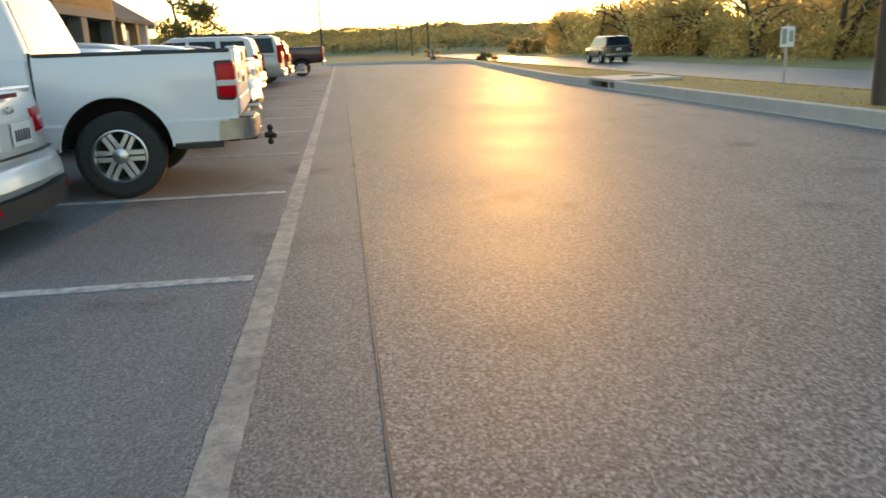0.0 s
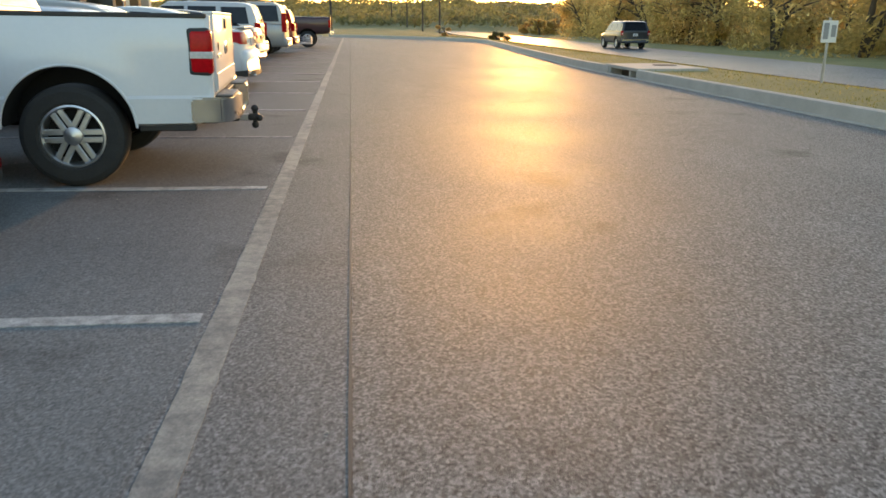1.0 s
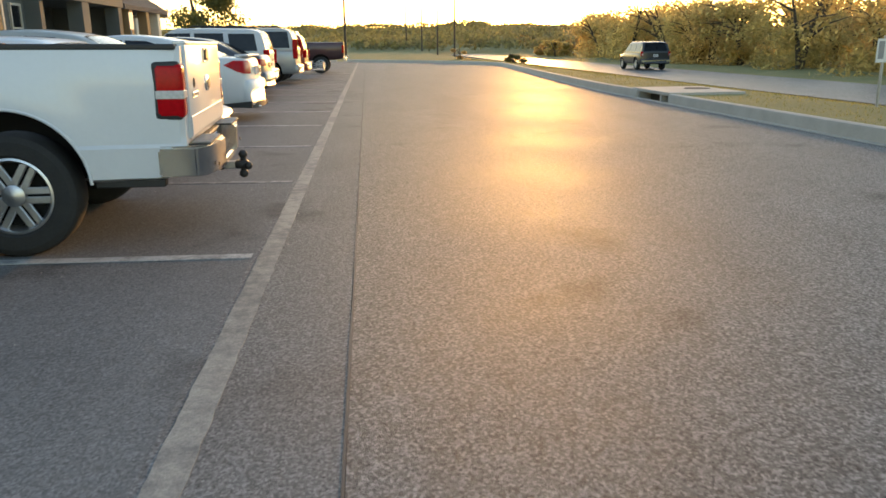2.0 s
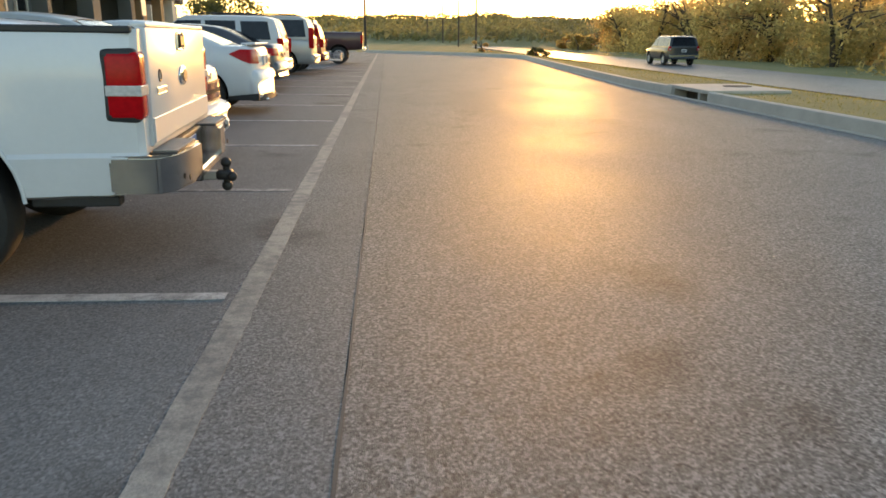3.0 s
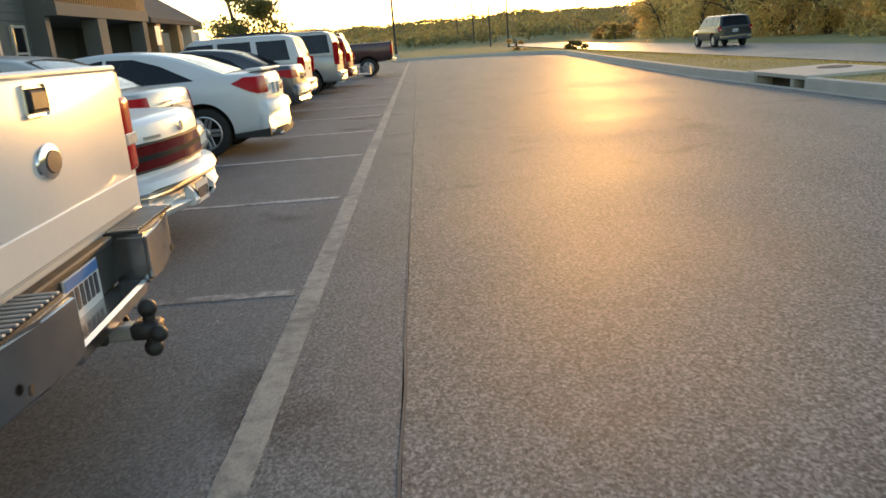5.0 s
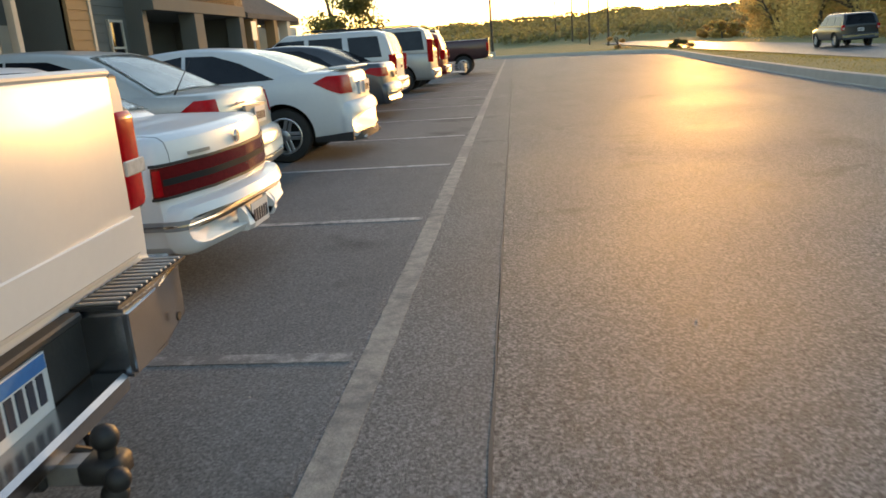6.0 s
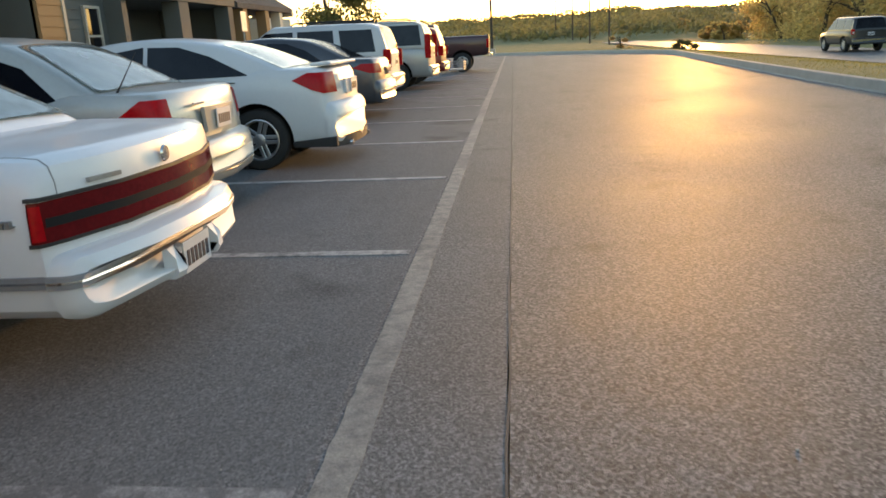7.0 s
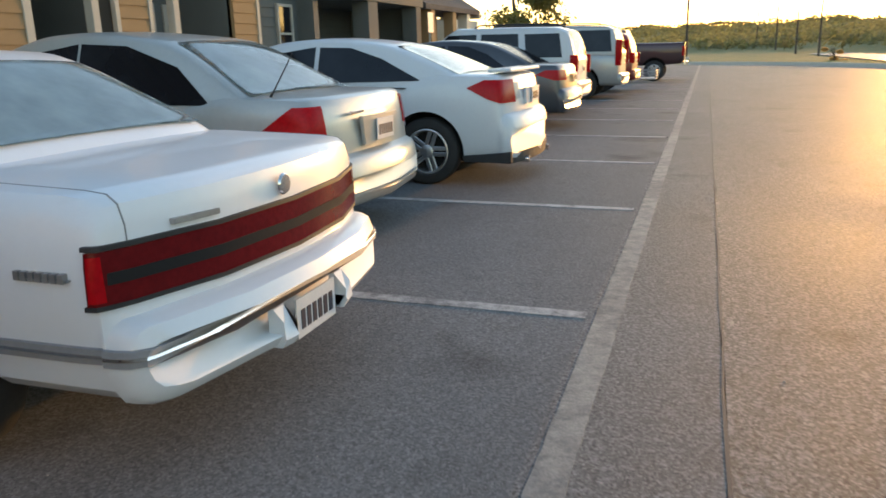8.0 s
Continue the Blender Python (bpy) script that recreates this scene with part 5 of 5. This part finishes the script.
def grey_saloon():
    hw, bow = 0.9, 0.15
    spec = dict(
        half=hw, length=4.8, paint=M_GREYPAINT, deck=1.06, belt=0.99, hood=0.9, bottom=0.27, bumper_top=0.66, bow=bow, face=0.12, tyre=0.325, rim=0.21, spokes=5, rear_axle=1.0, front_axle=3.8,
        roof=[(0.55, 1.02), (0.7, 1.08), (1.3, 1.37), (1.75, 1.46), (2.4, 1.48), (3.0, 1.36), (3.85, 0.97)], lean=0.36,
        panes=[[(1.1, 1.01), (2.15, 1.0), (2.15, 1.385), (1.8, 1.37), (1.45, 1.24)], [(2.21, 1.0), (3.5, 0.985), (3.0, 1.28), (2.21, 1.385)]], rear_glass=(0.68, 1.4, (0.96, 0.85)), seams=(1.35, 2.18), handles=(1.3, 2.3), rear_mat=M_TINT)
    car, body, cab = sedan("sedan", "dark grey saloon with red tail lamps", spec)
    for s in (-1, 1):
        wrapped(spec, "tail_lamp", [(-0.1, 0.8), (0.3, 0.81), (0.6, 0.9), (0.45, 0.97), (-0.1, 0.97)], s * hw * 0.58, s * 1.2, M_TAIL, car, "red tail lamp", 0.01)
    part("bumper_moulding", curved_patch([(-hw * 0.95, 0.46), (hw * 0.95, 0.46), (hw * 0.95, 0.5), (-hw * 0.95, 0.5)], hw, bow, -0.006, 0.03, 12), M_CHROME, car, "bright bumper moulding")
    add_plate(car, 0, 0.84, 0.085)
    return car


place(grey_saloon(), -1.95, 23.45)


# ---- sport utility cars and the far pickup ----
def wagon(name, label, paint, length, hw, belt, roof_z, lean, lamp_z, lamp_w, tyre, panes, rear_u=0.12, lower=None, rack=True, category="suv"):
    car = tagged(new(name), label, category, "parked cars")
    bot = 0.36
    bt = 0.66
    st = [(0.0, hw * 0.93, bot + 0.06, bt - 0.05), (0.03, hw * 0.965, bot, bt), (rear_u - 0.01, hw * 0.975, bot, bt + 0.003), (rear_u, hw * 0.97, bot, belt - 0.03), (rear_u + 0.05, hw * 0.985, bot, belt),
          (1.0, hw, bot, belt), (length - 1.6, hw, bot, belt), (length - 1.25, hw, bot, belt - 0.04), (length - 0.4, hw * 0.95, bot, belt - 0.14), (length, hw * 0.82, bot + 0.1, belt - 0.3)]
    body = part("body", bowed(loft_body(st), 0.09, hw), paint, car, smooth=32)
    ra, fa = 1.1, length - 0.95
    cut(body, [(cylinder_y(-u, s * (hw - 0.28), s * (hw + 0.2), tyre + 0.02, tyre + 0.07), M_WELL) for u in (ra, fa) for s in (-1, 1)])
    body.data.set_sharp_from_angle(angle=radians(32))
    for u in (ra, fa):
        for s in (-1, 1):
            add_wheel(car, u, s * (hw - 0.02), tyre, tyre * 0.62, 0.23, 5)
    cab = Cabin([(rear_u + 0.03, belt), (rear_u + 0.17, belt + (roof_z - belt) * 0.7), (rear_u + 0.32, roof_z - 0.05), (rear_u + 0.75, roof_z), (length - 2.4, roof_z), (length - 2.0, roof_z - 0.06), (length - 1.25, belt)], belt, hw - 0.04, lean)
    part("roof", cab.mesh(), paint, car, "car roof and window pillars", smooth=40)
    for s in (-1, 1):
        for pane in panes:
            part("side_window", cab.side_pane(pane, s), M_TINT, car, "dark tinted side window")
        lamp = part("tail_lamp", box(-rear_u - 0.14, -rear_u + 0.02, min(s * (hw - lamp_w), s * (hw - 0.012)), max(s * (hw - lamp_w), s * (hw - 0.012)), lamp_z[0], lamp_z[1], 0.015), M_TAIL, car, "upright red tail lamp")
        part("lamp_clear", box(-rear_u - 0.1, -rear_u + 0.024, min(s * (hw - lamp_w + 0.02), s * (hw - 0.03)), max(s * (hw - lamp_w + 0.02), s * (hw - 0.03)), lamp_z[0] + 0.03, lamp_z[0] + 0.12, 0.006), M_CLEAR, lamp, "clear reversing lens")
        if rack:
            part("roof_rail", tube([(-rear_u - 0.5, s * (hw - 0.24), roof_z + 0.0), (-rear_u - 0.6, s * (hw - 0.24), roof_z + 0.05), (-length + 2.6, s * (hw - 0.24), roof_z + 0.05), (-length + 2.5, s * (hw - 0.24), roof_z)], 0.016, 8), M_BLACK, car, "black roof rail", smooth=50)
    part("rear_window", cab.end_pane(rear_u + 0.045, rear_u + 0.25, (0.9, 0.84)), M_TINT, car, "tailgate window", smooth=30)
    part("bumper", bowed(box(-0.1, 0.02, -hw * 0.95, hw * 0.95, 0.46, 0.62, 0.02), 0.09, hw), lower or M_CHROME, car, "rear bumper")
    add_plate(car, 0, belt - 0.2, rear_u - 0.002)
    return car, cab


ex, _ = wagon("suv", "white sport utility car with dark side windows and roof rack", M_WHITE, 4.75, 0.92, 1.1, 1.74, 0.22, (0.8, 1.18), 0.14, 0.36,
              [[(0.42, 1.14), (1.15, 1.14), (1.2, 1.6), (0.5, 1.6)], [(1.3, 1.14), (2.1, 1.14), (2.1, 1.61), (1.33, 1.61)], [(2.2, 1.14), (3.35, 1.14), (2.8, 1.6), (2.2, 1.61)]])
place(ex, -2.2, 26.3)
sb, _ = wagon("suv", "large pale silver sport utility car with tall red tail lamps", M_PALE, 5.5, 1.0, 1.18, 1.86, 0.2, (0.86, 1.5), 0.16, 0.39,
              [[(0.35, 1.21), (1.75, 1.21), (1.75, 1.74), (0.42, 1.74)], [(1.85, 1.21), (2.8, 1.21), (2.8, 1.75), (1.85, 1.75)], [(2.9, 1.21), (4.0, 1.21), (3.5, 1.72), (2.9, 1.75)]])
place(sb, -1.85, 31.2)
rd, _ = wagon("suv", "dark red sport utility car with a silver cargo carrier behind", M_RED, 4.7, 0.91, 1.08, 1.74, 0.22, (0.85, 1.15), 0.14, 0.36,
              [[(0.4, 1.12), (1.2, 1.12), (1.22, 1.6), (0.48, 1.6)], [(1.3, 1.12), (2.2, 1.12), (2.2, 1.61), (1.33, 1.61)], [(2.3, 1.12), (3.3, 1.12), (2.8, 1.6), (2.3, 1.61)]])
place(rd, -1.8, 34.4)


def cargo_carrier(parent):
    c = part("cargo_carrier", box(0.05, 0.5, -0.55, 0.55, 0.36, 0.4, 0.008), M_GALV, parent, "silver hitch cargo carrier")
    rail = bmesh.new()
    for z in (0.46, 0.54, 0.62):
        add_tube(rail, [(0.06, -0.54, z), (0.49, -0.54, z), (0.49, 0.54, z), (0.06, 0.54, z)], 0.014, 6)
    for y in (-0.54, -0.18, 0.18, 0.54):
        add_tube(rail, [(0.49, y, 0.38), (0.49, y, 0.64)], 0.014, 6)
    part("carrier_rail", rail, M_GALV, c)


cargo_carrier(rd)


def far_pickup():
    t = tagged(new("pickup_truck"), "dark maroon pickup truck parked at the far end", "pickup truck", "parked cars")
    hw = 0.98
    bed = part("bed", loft_body([(0.12, hw * 0.97, 0.72, 1.45), (0.2, hw, 0.66, 1.45), (1.0, hw, 0.6, 1.45), (2.1, hw, 0.58, 1.45)]), M_MAROON, t, "maroon cargo bed", smooth=30)
    cut(bed, [(box(-2.05, 0.0, -0.84, 0.84, 0.95, 1.8), M_BLACK)] + [(cylinder_y(-1.2, s * 0.65, s * 1.3, 0.43, 0.47), M_WELL) for s in (-1, 1)])
    part("tailgate", box(-0.17, -0.1, -0.84, 0.84, 0.8, 1.47, 0.012), M_MAROON, t, "maroon tailgate")
    part("bumper", box(-0.14, 0.02, -0.96, 0.96, 0.58, 0.74, 0.02), M_CHROME, t, "chrome bumper")
    cb = part("cab", loft_body([(2.13, hw, 0.55, 1.42), (3.6, hw, 0.5, 1.4), (4.2, hw, 0.5, 1.3), (5.4, hw * 0.93, 0.52, 1.15), (5.6, hw * 0.8, 0.6, 1.0)]), M_MAROON, t, "maroon cab", smooth=30)
    cut(cb, [(cylinder_y(-4.75, s * 0.65, s * 1.3, 0.43, 0.47), M_WELL) for s in (-1, 1)])
    cab = Cabin([(2.16, 1.4), (2.3, 1.88), (2.45, 1.95), (3.3, 1.96), (3.6, 1.88), (4.2, 1.38)], 1.4, hw - 0.04, 0.22)
    part("roof", cab.mesh(), M_MAROON, t, smooth=40)
    for s in (-1, 1):
        part("side_window", cab.side_pane([(2.5, 1.43), (3.9, 1.43), (3.5, 1.82), (2.55, 1.84)], s), M_TINT, t)
        part("tail_lamp", box(-0.2, -0.09, min(s * 0.84, s * 0.975), max(s * 0.84, s * 0.975), 0.95, 1.3, 0.012), M_TAIL, t, "red tail lamp")
        for u in (1.2, 4.75):
            add_wheel(t, u, s * 0.97, 0.39, 0.24, 0.25, 6)
    part("rear_window", cab.end_pane(2.18, 2.29, (0.9, 0.88)), M_TINT, t)
    return t


place(far_pickup(), -0.62, 42.2)

# dark car out on the road, nose away from the lot
rc, _ = wagon("suv", "dark sport utility car out on the road", M_BLUEBLACK, 4.6, 0.92, 1.05, 1.68, 0.24, (0.85, 1.1), 0.14, 0.35,
              [[(0.4, 1.09), (1.2, 1.09), (1.22, 1.55), (0.5, 1.55)], [(1.3, 1.09), (2.2, 1.09), (2.2, 1.56), (1.33, 1.56)], [(2.3, 1.09), (3.2, 1.09), (2.7, 1.55), (2.3, 1.56)]])
rc["group"] = "cars on the road"
rc.matrix_world = pose(17.7, 49.3, ROAD_Z, 0, 0, -90)


# ---- small stones and scraps on the asphalt ----
def scraps():
    bm = bmesh.new()
    r = random.Random(11)
    for k in range(220):
        x, y = r.uniform(-3.5, 5.5), r.uniform(3, 22)
        g = SLOPE * max(0, -0.4 - x)
        s = r.uniform(0.002, 0.005)
        if r.random() < 0.12:
            s *= 1.8
        v = bmesh.ops.create_icosphere(bm, subdivisions=1, radius=s)["verts"]
        bmesh.ops.transform(bm, matrix=Matrix.Translation((x, y, g + s * 0.35)) @ Matrix.Rotation(r.uniform(0, 6), 4, "Z") @ Matrix.Diagonal((r.uniform(0.8, 1.8), 1, 0.6, 1)), verts=v)
    return link_mesh("gravel_scraps", bm, M_CONC)


tagged(scraps(), "loose pale pebbles and grit on the asphalt", "gravel", kind="stuff")
